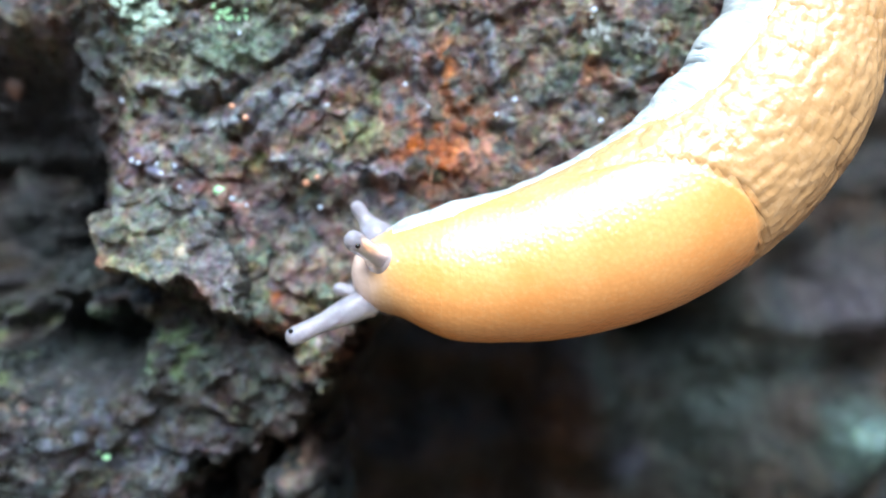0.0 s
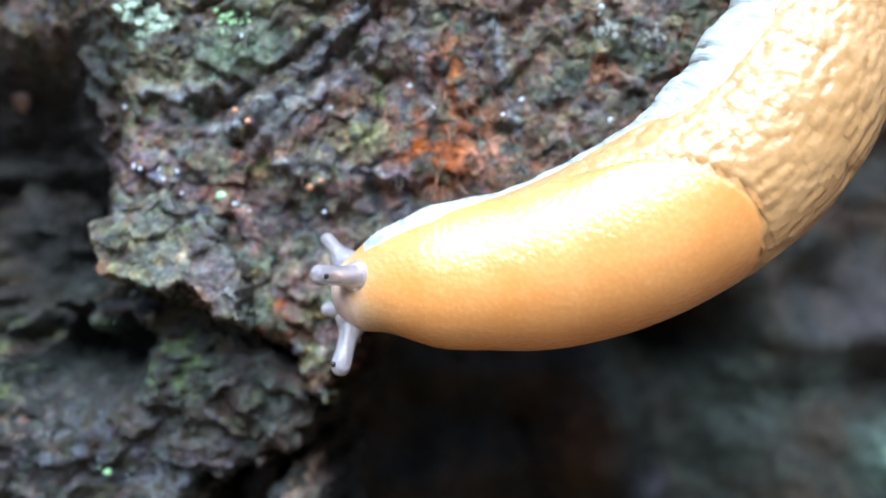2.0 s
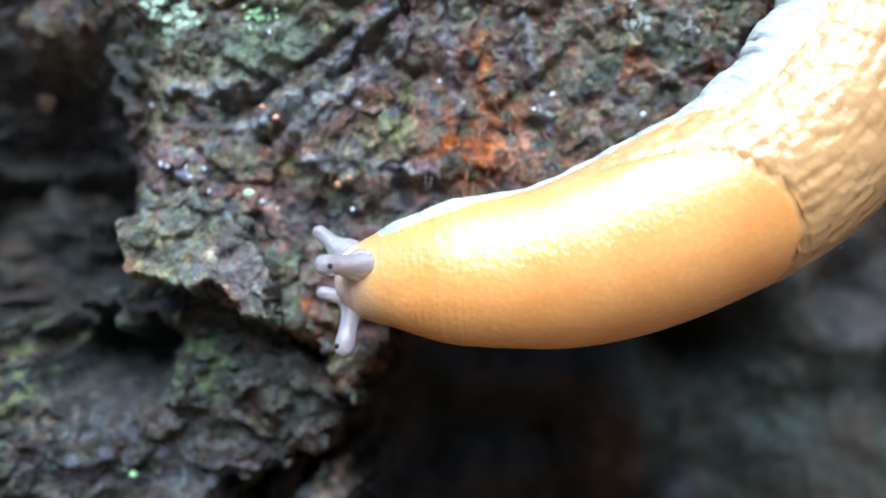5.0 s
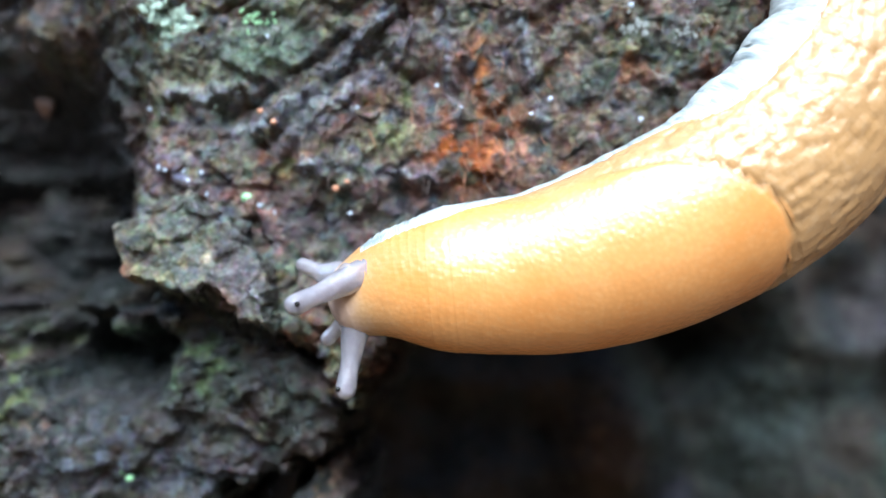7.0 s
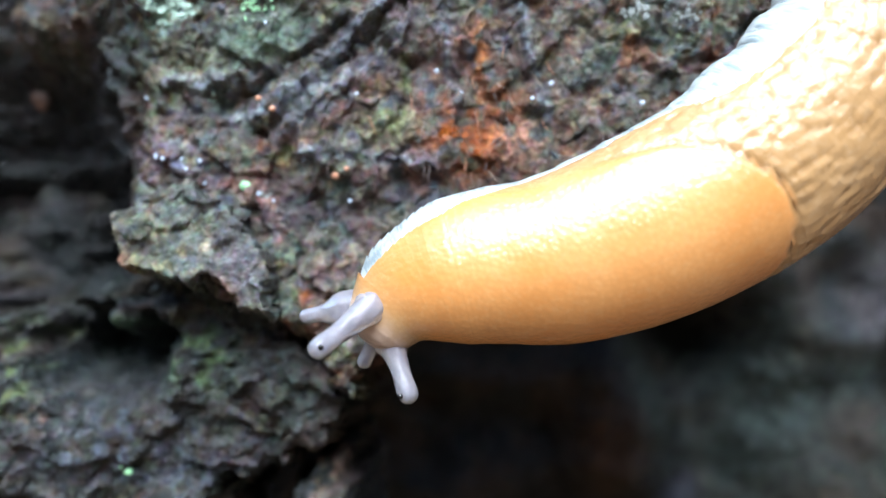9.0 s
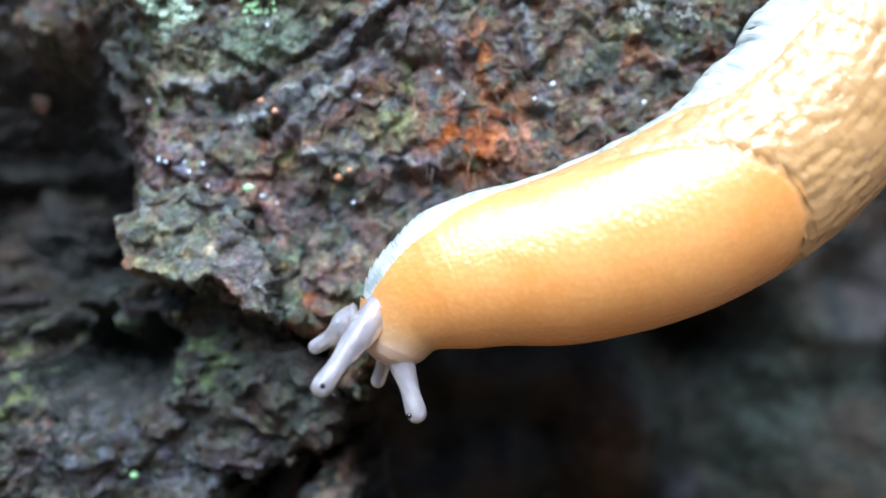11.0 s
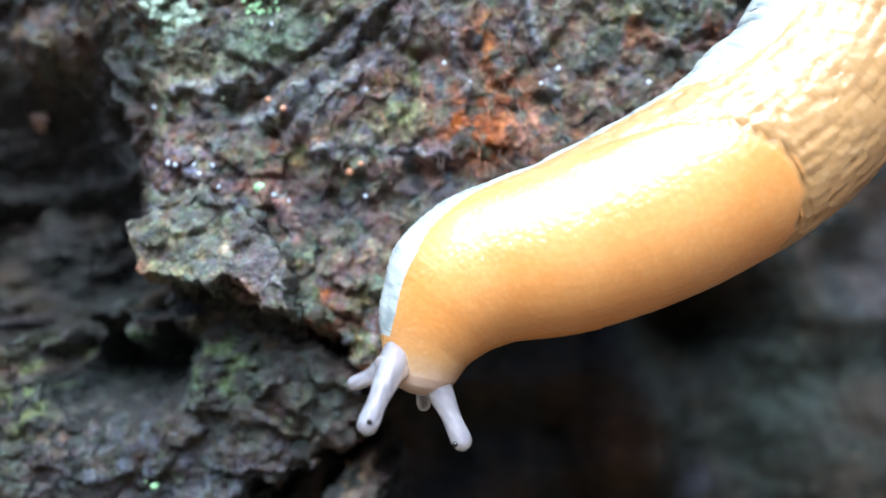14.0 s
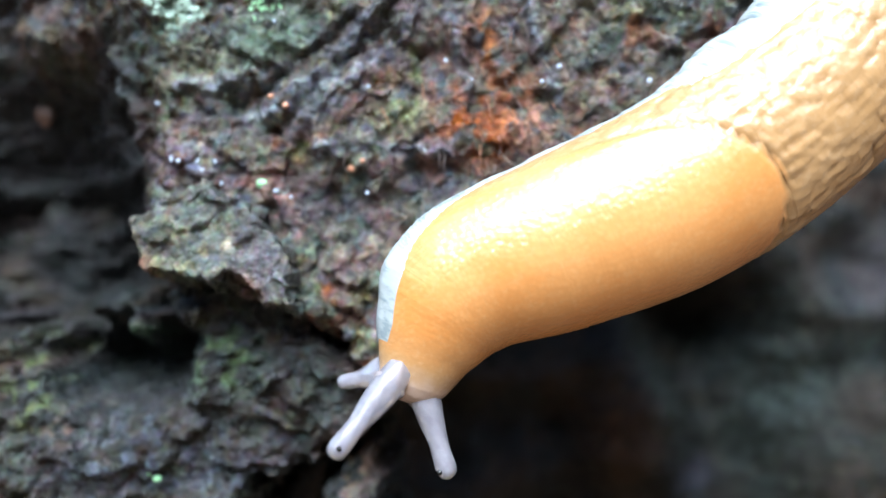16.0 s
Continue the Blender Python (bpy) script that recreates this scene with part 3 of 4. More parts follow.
MINT = plain_material("mint lichen", (0.38, 0.52, 0.43), 0.7, 1500)
BRIGHT = plain_material("bright green lichen", (0.34, 0.66, 0.36), 0.6, 1500)
GREY = plain_material("grey lichen", (0.27, 0.29, 0.28), 0.7, 1500)
RUST = plain_material("orange grain", (0.50, 0.24, 0.15), 0.45, 1500)
# pale blue and barely clear: the drops' glint is in the colour
WATER_GLINT = plain_material("water", (0.66, 0.76, 0.92), 0.05, 900, 0.02, Transmission_Weight=0.3, IOR=1.33)
for k, (x, z, size, count, mat, label) in enumerate([
        (-22.4, 17.2, 1.8, 26, MINT, "pale mint crust of lichen on bark"), (-20.9, 16.2, 0.9, 10, MINT, "pale mint crust of lichen on bark"),
        (-16.2, 16.7, 0.9, 9, BRIGHT, "bright green crust of lichen on bark"), (-15.0, 17.0, 0.6, 6, BRIGHT, "bright green crust of lichen on bark"),
        (-17.1, 12.6, 0.5, 6, MINT, "pale mint crust of lichen on bark"), (-13.6, 12.6, 0.4, 5, GREY, "grey crust of lichen on bark"),
        (-14.6, 16.0, 0.7, 9, GREY, "grey crust of lichen on bark"), 
        (11.0, 15.6, 1.2, 12, GREY, "grey crust of lichen on bark"), (14.5, 15.0, 1.0, 10, GREY, "grey crust of lichen on bark"),
        (-15.4, 3.3, 0.7, 7, GREY, "grey crust of lichen on bark"), (-19.3, 10.4, 0.6, 7, MINT, "pale mint crust of lichen on bark")]):
    lichen_patch(x, z, size, count, mat, UPPER_FACE, label, k)
for x, z, size in ((-26.6, -17.0, 0.32), (-27.2, -16.6, 0.2)):
    bead("lichen_bud", x, z, size, BRIGHT, LOWER_FACE, "bright green bud of lichen on bark", "lichen", "lichen buds")
bead("lichen_bud", -16.8, 4.0, 0.42, BRIGHT, UPPER_FACE, "bright green bud of lichen on bark", "lichen", "lichen buds")
for x, z, size in ((-15.7, 10.2, 0.24), (-14.5, 9.25, 0.24), (-10.3, 4.6, 0.29), (-9.4, 5.0, 0.2)):
    bead("spore_grain", x, z, size, RUST, UPPER_FACE, "tiny orange grain on bark", "grain", "orange grains")
for x, z, size in ((-23.1, 6.2, 0.33), (-22.6, 6.0, 0.25), (-21.2, 5.9, 0.34), (-20.9, 5.2, 0.27), (-20.1, 5.8, 0.26), (-20.7, 4.3, 0.3), (-19.8, 4.25, 0.27),
                   (-24.6, 10.9, 0.24), (-24.8, 9.2, 0.2), (-9.3, 2.8, 0.22), (-15.9, 3.4, 0.25), (-14.9, 2.9, 0.22), (11.6, 9.3, 0.28), (5.2, 10.8, 0.3), (10.9, 17.3, 0.3),
                   (-15.0, 15.4, 0.24), (-8.6, 10.3, 0.2), (-2.9, 11.9, 0.24), (-1.2, 10.2, 0.2), (3.8, 9.6, 0.22), (-12.6, 5.8, 0.2)):
    bead("glint_drop", x, z, 0.72 * size, WATER_GLINT, UPPER_FACE, "water drop on bark, coloured pale blue for its glint", "water drop", "water drops", 0.0, 0.35)


def fibre_mesh(seed):
    """A thin, curled, tapering strand about 2 mm long."""
    rnd = random.Random(seed)
    n, around = 14, 6
    bend, lift, curl = rnd.uniform(-0.5, 0.5), rnd.uniform(0.1, 0.25), rnd.uniform(2, 5)
    u = np.linspace(0, 1, n)
    cx, cy, cz = bend * u ** 2 + 0.08 * np.sin(curl * u * 2), -lift * np.sin(math.pi * u * 0.9), -2.0 * u
    r = 0.055 * (0.35 + np.sin(math.pi * np.clip(u, 0.02, 0.98)) * 0.8)
    a = np.linspace(0, 2 * math.pi, around, endpoint=False)
    verts = np.stack([cx[:, None] + r[:, None] * np.cos(a), cy[:, None] + 0.6 * r[:, None] * np.sin(a), cz[:, None] + 0 * a], -1)
    mesh = grid_mesh("fibre", verts.reshape(-1, 3) * MM, n, around, closed=True)
    mesh.materials.append(BARK)
    return mesh


TAN = plain_material("pale fibre", (0.30, 0.22, 0.17), 0.5, 1800)
RED = plain_material("rusty fibre", (0.44, 0.19, 0.11), 0.5, 1800)
DUN = plain_material("dark fibre", (0.16, 0.12, 0.11), 0.45, 1800)
STRANDS = [fibre_mesh(k) for k in range(8)]
rnd = random.Random(5)
for k in range(110):
    if k < 75:
        x, z = rnd.gauss(0.5, 3.4), rnd.gauss(9.5, 3.8)
    else:
        x, z = rnd.uniform(-24, 14), rnd.uniform(2, 17)
    strand = new("fibre", STRANDS[k % 8])
    strand.parent = trunk
    strand.material_slots[0].link = "OBJECT"
    strand.material_slots[0].material = rnd.choice((TAN, RED, DUN) if k < 75 else (TAN, DUN, DUN))
    along = math.degrees(math.atan2(x - FAN[0], FAN[1] - z))
    size = rnd.uniform(0.25, 0.75)
    strand.matrix_basis = HOME @ pose(x * MM, (UPPER_FACE(x, z) - 0.1) * MM, z * MM, rnd.uniform(-8, 8), -along + rnd.gauss(0, 22), rnd.uniform(-30, 30)) \
        @ Matrix.Diagonal((size, size, size, 1))



def leaf_scrap(x, z, size, tilt):
    """A curled, pointed scrap of a dead leaf with a midrib, stuck to the bark."""
    u, v = np.meshgrid(np.linspace(0, 1, 13), np.linspace(-1, 1, 9), indexing="ij")
    wide = 0.3 * np.sin(math.pi * u ** 0.8) * (1 + 0.12 * np.sin(u * 17) * np.abs(v))
    top = np.stack([wide * v, -0.12 - 0.25 * np.sin(math.pi * u) + 0.3 * (wide * v) ** 2 + 0.03 * (np.abs(v) < 0.2), u - 0.5], -1).reshape(-1, 3)
    mesh = grid_mesh("leaf_scrap", top * size * MM, 13, 9)
    ob = piece("leaf_scrap", mesh, LEAF, None)
    ob.modifiers.new("thickness", "SOLIDIFY").thickness = 0.05 * MM
    ob.matrix_basis = pose(x * MM, (UPPER_FACE(x, z) - 0.2) * MM, z * MM, 0, tilt, 0)
    return tagged(ob, "small curled brown scrap of dead leaf on bark", "leaf")


LEAF = plain_material("dead leaf", (0.075, 0.034, 0.02), 0.6, 1600)
leaf_scrap(-38.6, 13.9, 2.6, 8)

# ---------------------------------------------------------------- the slug
slug = new("slug")
tagged(slug, "yellow-orange slug with pale tentacles crawling on wet bark", "slug")
TILT = radians(26)    # the back leans this far down from the camera


def half_width(d):
    """Half the slug's width, d mm behind its head."""
    return np.interp(d, [0.0, 0.25, 0.6, 1.2, 2.1, 3.3, 5.0, 6.0, 7.0, 8.6, 10, 12, 14, 17, 20, 24, 29, 32, 35, 38, 41, 48, 56, 66, 75, 80],
                     [0.7, 1.4, 1.9, 2.35, 2.72, 3.15, 3.9, 4.32, 4.62, 4.88, 5.03, 5.33, 5.6, 5.88, 6.05, 6.15, 6.15, 6.05, 5.7, 5.1, 4.75, 4.5, 4.0, 2.9, 1.4, 0.3])


# the hind edge of the mantle: how far back it reaches (mm) at each turn round the body
TURN = np.linspace(-2.2, 2.2, 441)
HIND = np.interp(TURN, [-2.0, -1.5, -0.95, -0.376, 0, 0.155, 0.37, 0.79, 1.17, 1.4, 1.55], [8, 20, 23.5, 24.7, 25.25, 25.35, 25.1, 23.9, 21.5, 17.5, 9])
HIND = np.convolve(np.pad(HIND, 15, "edge"), np.hanning(31) / np.hanning(31).sum(), "valid")
STEEP = np.gradient(HIND, TURN)


def skin(d, phi):
    """Radius of the skin at d mm behind the head, phi round from the middle of the back (up is positive)."""
    a = half_width(d)
    belly = smooth(1.5, 2.6, np.abs(phi))
    r = a * (1 - 0.05 * np.cos(phi) - 0.22 * belly)
    gap = (np.interp(phi, TURN, HIND) - d) / np.sqrt(1 + (np.interp(phi, TURN, STEEP) / a) ** 2)   # mm inside the mantle's edge
    gap = np.minimum(gap, d - 2.6)
    fade = 1 - smooth(14, 21, d)
    shield = smooth(-0.05 - 1.2 * fade, 0.4 + 1.8 * fade, gap)
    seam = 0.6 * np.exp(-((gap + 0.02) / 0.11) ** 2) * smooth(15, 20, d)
    wx = d + 0.5 * fbm(d / 2.5, phi * 2.5, 2, 90)
    wz = phi * 6.1 + 0.5 * fbm(d / 3.0, phi * 2.0, 2, 93) + 0.06 * d
    near, tone = cells(wx / 1.15, wz / 0.62, 94)                  # long warts in rows along the body
    beads = 1 - 1.5 * np.minimum(near, 1.0) ** 2 + 0.35 * (tone - 0.5)
    tail = (1 - shield) * smooth(15, 20, d) * (1 - belly) * smooth(0.05, 0.5, -gap)
    r = r + shield * 0.13 - seam * 0.16 + tail * 0.17 * beads + 0.012 * fbm(d / 0.9, phi * a / 0.9, 2, 92) * smooth(1, 4, d)
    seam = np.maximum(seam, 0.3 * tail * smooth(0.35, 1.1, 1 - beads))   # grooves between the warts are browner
    return r, shield, seam


def slice_mesh(name, d0, d1, around=176, front=False):
    """A slice of the body between d0 and d1, closed, with a hem that reaches under the slice before it."""
    hem = max(0.9, 0.6 * (d1 - d0))
    mid = np.linspace(d0 + (0.3 if front else 0), d1, max(5, int((d1 - d0) / 0.1)))
    ds = [*([d0 - hem, d0 - 0.5 * hem, d0] if not front else [0.0, 0.0, 0.06, 0.15]), *mid, *([80.0] if d1 >= 79.9 else [])]
    shrink = [*([1.0] * 3 if not front else [0.0, 1.0, 1.0, 1.0]), *([1.0] * len(mid)), *([0.0] if d1 >= 79.9 else [])]
    sink = [*([0.045 * hem, 0.022 * hem, 0.0015] if not front else [0.0] * 4), *([0.0] * len(mid)), *([0.0] if d1 >= 79.9 else [])]
    ds, shrink, sink = np.array(ds), np.array(shrink), np.array(sink)
    phi = np.linspace(-math.pi, math.pi, around, endpoint=False)
    Dd, Ph = np.meshgrid(ds, phi, indexing="ij")
    r, shield, seam = skin(np.clip(Dd, 0, 80), Ph)
    r = np.maximum(r - sink[:, None], 0.02) * shrink[:, None]
    centre = 0.5 * (d0 + d1)
    turn_ = Ph - TILT
    x, y, z = centre - Dd, r * np.cos(turn_) * 0.9, r * np.sin(turn_)
    rest = np.stack([Dd, Ph * half_width(Dd), r], -1).reshape(-1, 3) * MM
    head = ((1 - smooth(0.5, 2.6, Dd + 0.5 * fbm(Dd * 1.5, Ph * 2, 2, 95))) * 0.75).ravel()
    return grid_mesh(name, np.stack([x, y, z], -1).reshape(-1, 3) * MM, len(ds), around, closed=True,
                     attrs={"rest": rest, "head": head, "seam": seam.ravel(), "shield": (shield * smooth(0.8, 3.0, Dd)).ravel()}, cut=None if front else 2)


def fringe_mesh(d0, d1):
    """The pale edge of the foot along the upper flank of one slice."""
    over = max(0.6, 0.7 * (d1 - d0))
    ds, ph = np.linspace(d0 - over, d1, 14), np.linspace(0, 1, 17)
    Dd, Uu = np.meshgrid(ds, ph, indexing="ij")
    start = np.interp(Dd, [1, 4, 7, 10, 13, 20, 23, 26, 29, 34, 60], [1.5, 1.2, 1.2, 1.5, 1.72, 1.72, 1.6, 1.36, 1.28, 1.22, 1.3])
    phi = start + (2.45 - start) * Uu
    r, _, _ = skin(np.clip(Dd, 0, 80), phi)
    frill = np.interp(Dd, [0, 12, 23, 25, 26.5, 28.5, 30.2, 30.8, 31.2, 33, 35, 37, 38, 41, 43, 60],
                      [0.12, 0.12, 0.1, 0.2, 0.55, 0.6, 0.35, 0.2, 0.55, 0.8, 0.7, 0.4, 0.8, 0.9, 0.5, 0.6])
    frill = frill + 0.05 * np.sin(Dd * 2.1) + 0.12 * fbm(Dd / 0.9, 0 * Dd, 2, 96) * smooth(22, 27, Dd)
    lip = np.sin(0.5 * math.pi * np.clip(Uu * 1.6, 0, 1)) ** 1.2
    r = r * np.where(Uu > 0.97, 0.8, 1.0) + frill * lip - 0.05 * (Uu < 0.02) + 0.03 \
        + 0.15 * half_width(Dd) * smooth(1.5, 2.6, np.abs(phi)) * lip + 0.05 * fbm(Dd / 0.7, phi * 4, 2, 97) * lip
    taper = 1 - 0.012 * np.clip(d0 - Dd, 0, 9)
    centre = 0.5 * (d0 + d1)
    a = phi - TILT
    verts = np.stack([centre - Dd, r * taper * np.cos(a) * 0.9, r * taper * np.sin(a)], -1).reshape(-1, 3) * MM
    rest = np.stack([Dd, phi * 5, r], -1).reshape(-1, 3) * MM
    return grid_mesh("foot_fringe", verts, len(ds), len(ph), attrs={"rest": rest})


EDGES = [0.0, 3.2] + list(np.arange(3.6, 13.9, 0.4)) + list(np.arange(14.0, 50.1, 0.8)) + list(np.arange(51.5, 81, 1.9))
SLICES = []
for d0, d1 in zip(EDGES, EDGES[1:]):
    front = d0 == 0.0
    on_mantle = 3.0 < d1 < 27
    name = "head" if front else "mantle_segment" if on_mantle else "body_segment"
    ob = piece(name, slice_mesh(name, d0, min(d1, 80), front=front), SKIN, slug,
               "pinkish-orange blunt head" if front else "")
    if not front:
        piece("foot_fringe", fringe_mesh(d0, min(d1, 80)), FRINGE, ob, "")
    SLICES.append((ob, 0.5 * (d0 + d1)))


def tentacle_mesh(name, bulb, stem, root, length):
    """A stalk whose rounded tip lies at the origin and points along x."""
    xs = [bulb * math.cos(a) for a in np.linspace(0, 1.35, 9)]
    rs = [bulb * math.sin(a) for a in np.linspace(0, 1.35, 9)]
    back_x = np.linspace(-0.25 * bulb, -length, 22)
    w = -back_x / length
    back_r = np.where(w < 0.2, bulb + (stem - bulb) * smooth(0.03, 0.2, w), stem + (root - stem) * smooth(0.2, 0.7, w))
    xs, rs = np.array([*xs, *back_x, -length]), np.array([*rs, *back_r, 0.0])
    phi = np.linspace(0, 2 * math.pi, 40, endpoint=False)
    X, Ph = np.meshgrid(xs, phi, indexing="ij")
    r = rs[:, None] * (1 + 0.035 * fbm(X / 0.35, np.cos(Ph) * 2 + 5, 2, 60) + 0.02 * np.sin(Ph * 7 + X * 3))
    verts = np.stack([X, r * np.cos(Ph), r * np.sin(Ph)], -1).reshape(-1, 3) * MM
    mesh = grid_mesh(name, verts, len(xs), 40, closed=True)
    mesh.flip_normals()
    return mesh


def collar_mesh(wide, narrow, length):
    """The soft sleeve of skin out of which a tentacle grows, along x."""
    u = np.linspace(0, 1, 14)
    xs = -1.2 + (length + 1.2) * u
    rs = narrow + (wide - narrow) * (1 - smooth(0.35, 1.0, u)) ** 1.3 * smooth(-0.2, 0.5, u)
    rs = rs * np.sqrt(np.clip(1 - (np.clip(-xs, 0, 9) / 1.25) ** 2, 0.0, 1))
    xs, rs = np.array([xs[0], *xs, xs[-1] + 0.02]), np.array([0.0, *rs, rs[-1] - 0.25])
    phi = np.linspace(0, 2 * math.pi, 36, endpoint=False)
    X, Ph = np.meshgrid(xs, phi, indexing="ij")
    r = rs[:, None] * (1 + 0.05 * fbm(X / 0.5, np.cos(Ph) * 2 + 9, 2, 61))
    return grid_mesh("collar", np.stack([X, r * np.cos(Ph), r * np.sin(Ph)], -1).reshape(-1, 3) * MM, len(xs), 36, closed=True)


def eye_on(stalk, x, y, z):
    bm = bmesh.new()
    bmesh.ops.create_uvsphere(bm, u_segments=16, v_segments=10, radius=0.17 * MM)
    eye = part("eye", bm, EYE, stalk, "tiny black eye spot")
    eye.location = (x * MM, y * MM, z * MM)


upper_tentacle = piece("tentacle", tentacle_mesh("tentacle", 0.66, 0.63, 0.98, 6.6), TENTACLE, slug, "long pale eye tentacle")
eye_on(upper_tentacle, 0.12, 0.66, -0.06)
lower_tentacle = piece("tentacle", tentacle_mesh("tentacle", 0.65, 0.62, 0.98, 6.6), TENTACLE, slug, "long pale eye tentacle")
eye_on(lower_tentacle, 0.12, 0.50, 0.42)
upper_collar = piece("collar", collar_mesh(1.2, 0.62, 1.3), COLLAR, slug, "soft mauve sleeve round a tentacle")
lower_collar = piece("collar", collar_mesh(1.2, 0.60, 1.2), COLLAR, slug, "soft mauve sleeve round a tentacle")
upper_feeler = piece("feeler", tentacle_mesh("feeler", 0.50, 0.52, 1.25, 3.6), TENTACLE, slug, "short pale feeler under the head")
lower_feeler = piece("feeler", tentacle_mesh("feeler", 0.48, 0.46, 0.8, 3.2), TENTACLE, slug, "short pale feeler under the head")

# ---------------------------------------------------------------- what moves
# The slug's middle line: for each distance behind the head, where it lies (x, z in mm) as time goes on.
SPINE = []
SPINE.append((0, [(0, -6.16, -2.24), (0.5, -6.55, -2.84), (1.5, -7.23, -4.02), (2.5, -8.02, -3.18), (3, -8.43, -2.84), (4, -9.29, -2.21), (6.5, -9.84, -3.47), (7, -9.75, -3.94), (8, -8.57, -5.20), (9, -7.47, -6.98), (11.5, -6.69, -8.64), (12.5, -6.19, -9.88), (13, -6.12, -10.37), (14, -6.51, -11.13), (15, -7.12, -11.54), (16, -7.20, -11.80)]))
SPINE.append((4, [(0, -2.20, -1.68), (0.5, -2.64, -1.89), (1.5, -3.40, -2.57), (2.5, -4.04, -2.19), (3, -4.26, -2.29), (4, -4.95, -2.10), (6.5, -5.63, -2.38), (7, -5.65, -2.54), (8, -4.96, -2.99), (9, -4.73, -3.85), (11.5, -4.70, -4.83), (12.5, -4.89, -5.86), (13, -4.82, -6.34), (14, -5.04, -7.01), (15, -5.27, -7.49), (16, -5.31, -7.86)]))
SPINE.append((8, [(0, 1.80, -1.65), (0.5, 1.41, -1.71), (1.5, 0.67, -1.95), (2.5, 0.07, -1.85), (3, -0.07, -1.84), (4, -0.60, -1.91), (6.5, -1.30, -1.93), (7, -1.34, -2.08), (8, -0.81, -2.16), (9, -0.82, -2.44), (11.5, -0.90, -2.72), (12.5, -1.63, -3.07), (13, -1.77, -3.44), (14, -2.14, -3.76), (15, -2.49, -4.05), (16, -2.78, -4.36)]))
SPINE.append((14, [(0, 7.68, -0.60), (0.5, 7.39, -0.79), (1.5, 6.78, -0.95), (2.5, 6.26, -1.17), (3, 6.24, -1.04), (4, 5.89, -1.17), (6.5, 5.26, -1.40), (7, 5.19, -1.36), (8, 5.56, -1.45), (9, 5.44, -1.64), (11.5, 5.47, -1.63), (12.5, 4.67, -1.83), (13, 4.53, -2.14), (14, 4.23, -2.27), (15, 3.77, -2.07), (16, 3.36, -2.29)]))
SPINE.append((21, [(0, 14.11, 2.10), (0.5, 13.91, 1.97), (1.5, 13.48, 1.73), (2.5, 13.00, 1.51), (3, 13.25, 1.44), (4, 13.03, 1.54), (6.5, 12.50, 1.22), (7, 12.43, 1.16), (8, 12.60, 1.12), (9, 12.40, 0.92), (11.5, 12.66, 0.79), (12.5, 11.79, 0.56), (13, 11.63, 0.46), (14, 11.49, 0.32), (15, 11.14, 0.27), (16, 10.65, 0.17)]))
SPINE.append((28, [(0, 19.61, 6.40), (0.5, 19.53, 6.24), (1.5, 19.33, 5.94), (2.5, 18.87, 5.70), (3, 19.31, 5.66), (4, 19.62, 5.41), (6.5, 19.01, 5.13), (7, 18.90, 5.11), (8, 18.84, 5.21), (9, 18.74, 4.78), (11.5, 19.00, 5.00), (12.5, 18.21, 4.48), (13, 18.17, 4.31), (14, 18.25, 4.08), (15, 17.88, 4.08), (16, 17.33, 3.94)]))
SPINE.append((35, [(0, 23.39, 12.20), (0.5, 23.35, 12.11), (1.5, 23.17, 11.94), (2.5, 23.06, 11.60), (3, 23.82, 11.63), (4, 24.04, 11.77), (6.5, 23.71, 11.31), (7, 23.64, 11.23), (8, 23.53, 11.20), (9, 23.62, 10.50), (11.5, 23.54, 11.11), (12.5, 23.23, 10.21), (13, 23.26, 10.09), (14, 23.42, 10.03), (15, 23.32, 9.78), (16, 23.10, 9.24)]))
REAR = [(45, 24.9, 19.6), (54, 23.6, 28.5), (65, 20.5, 38.5), (80, 15.0, 52.0)]

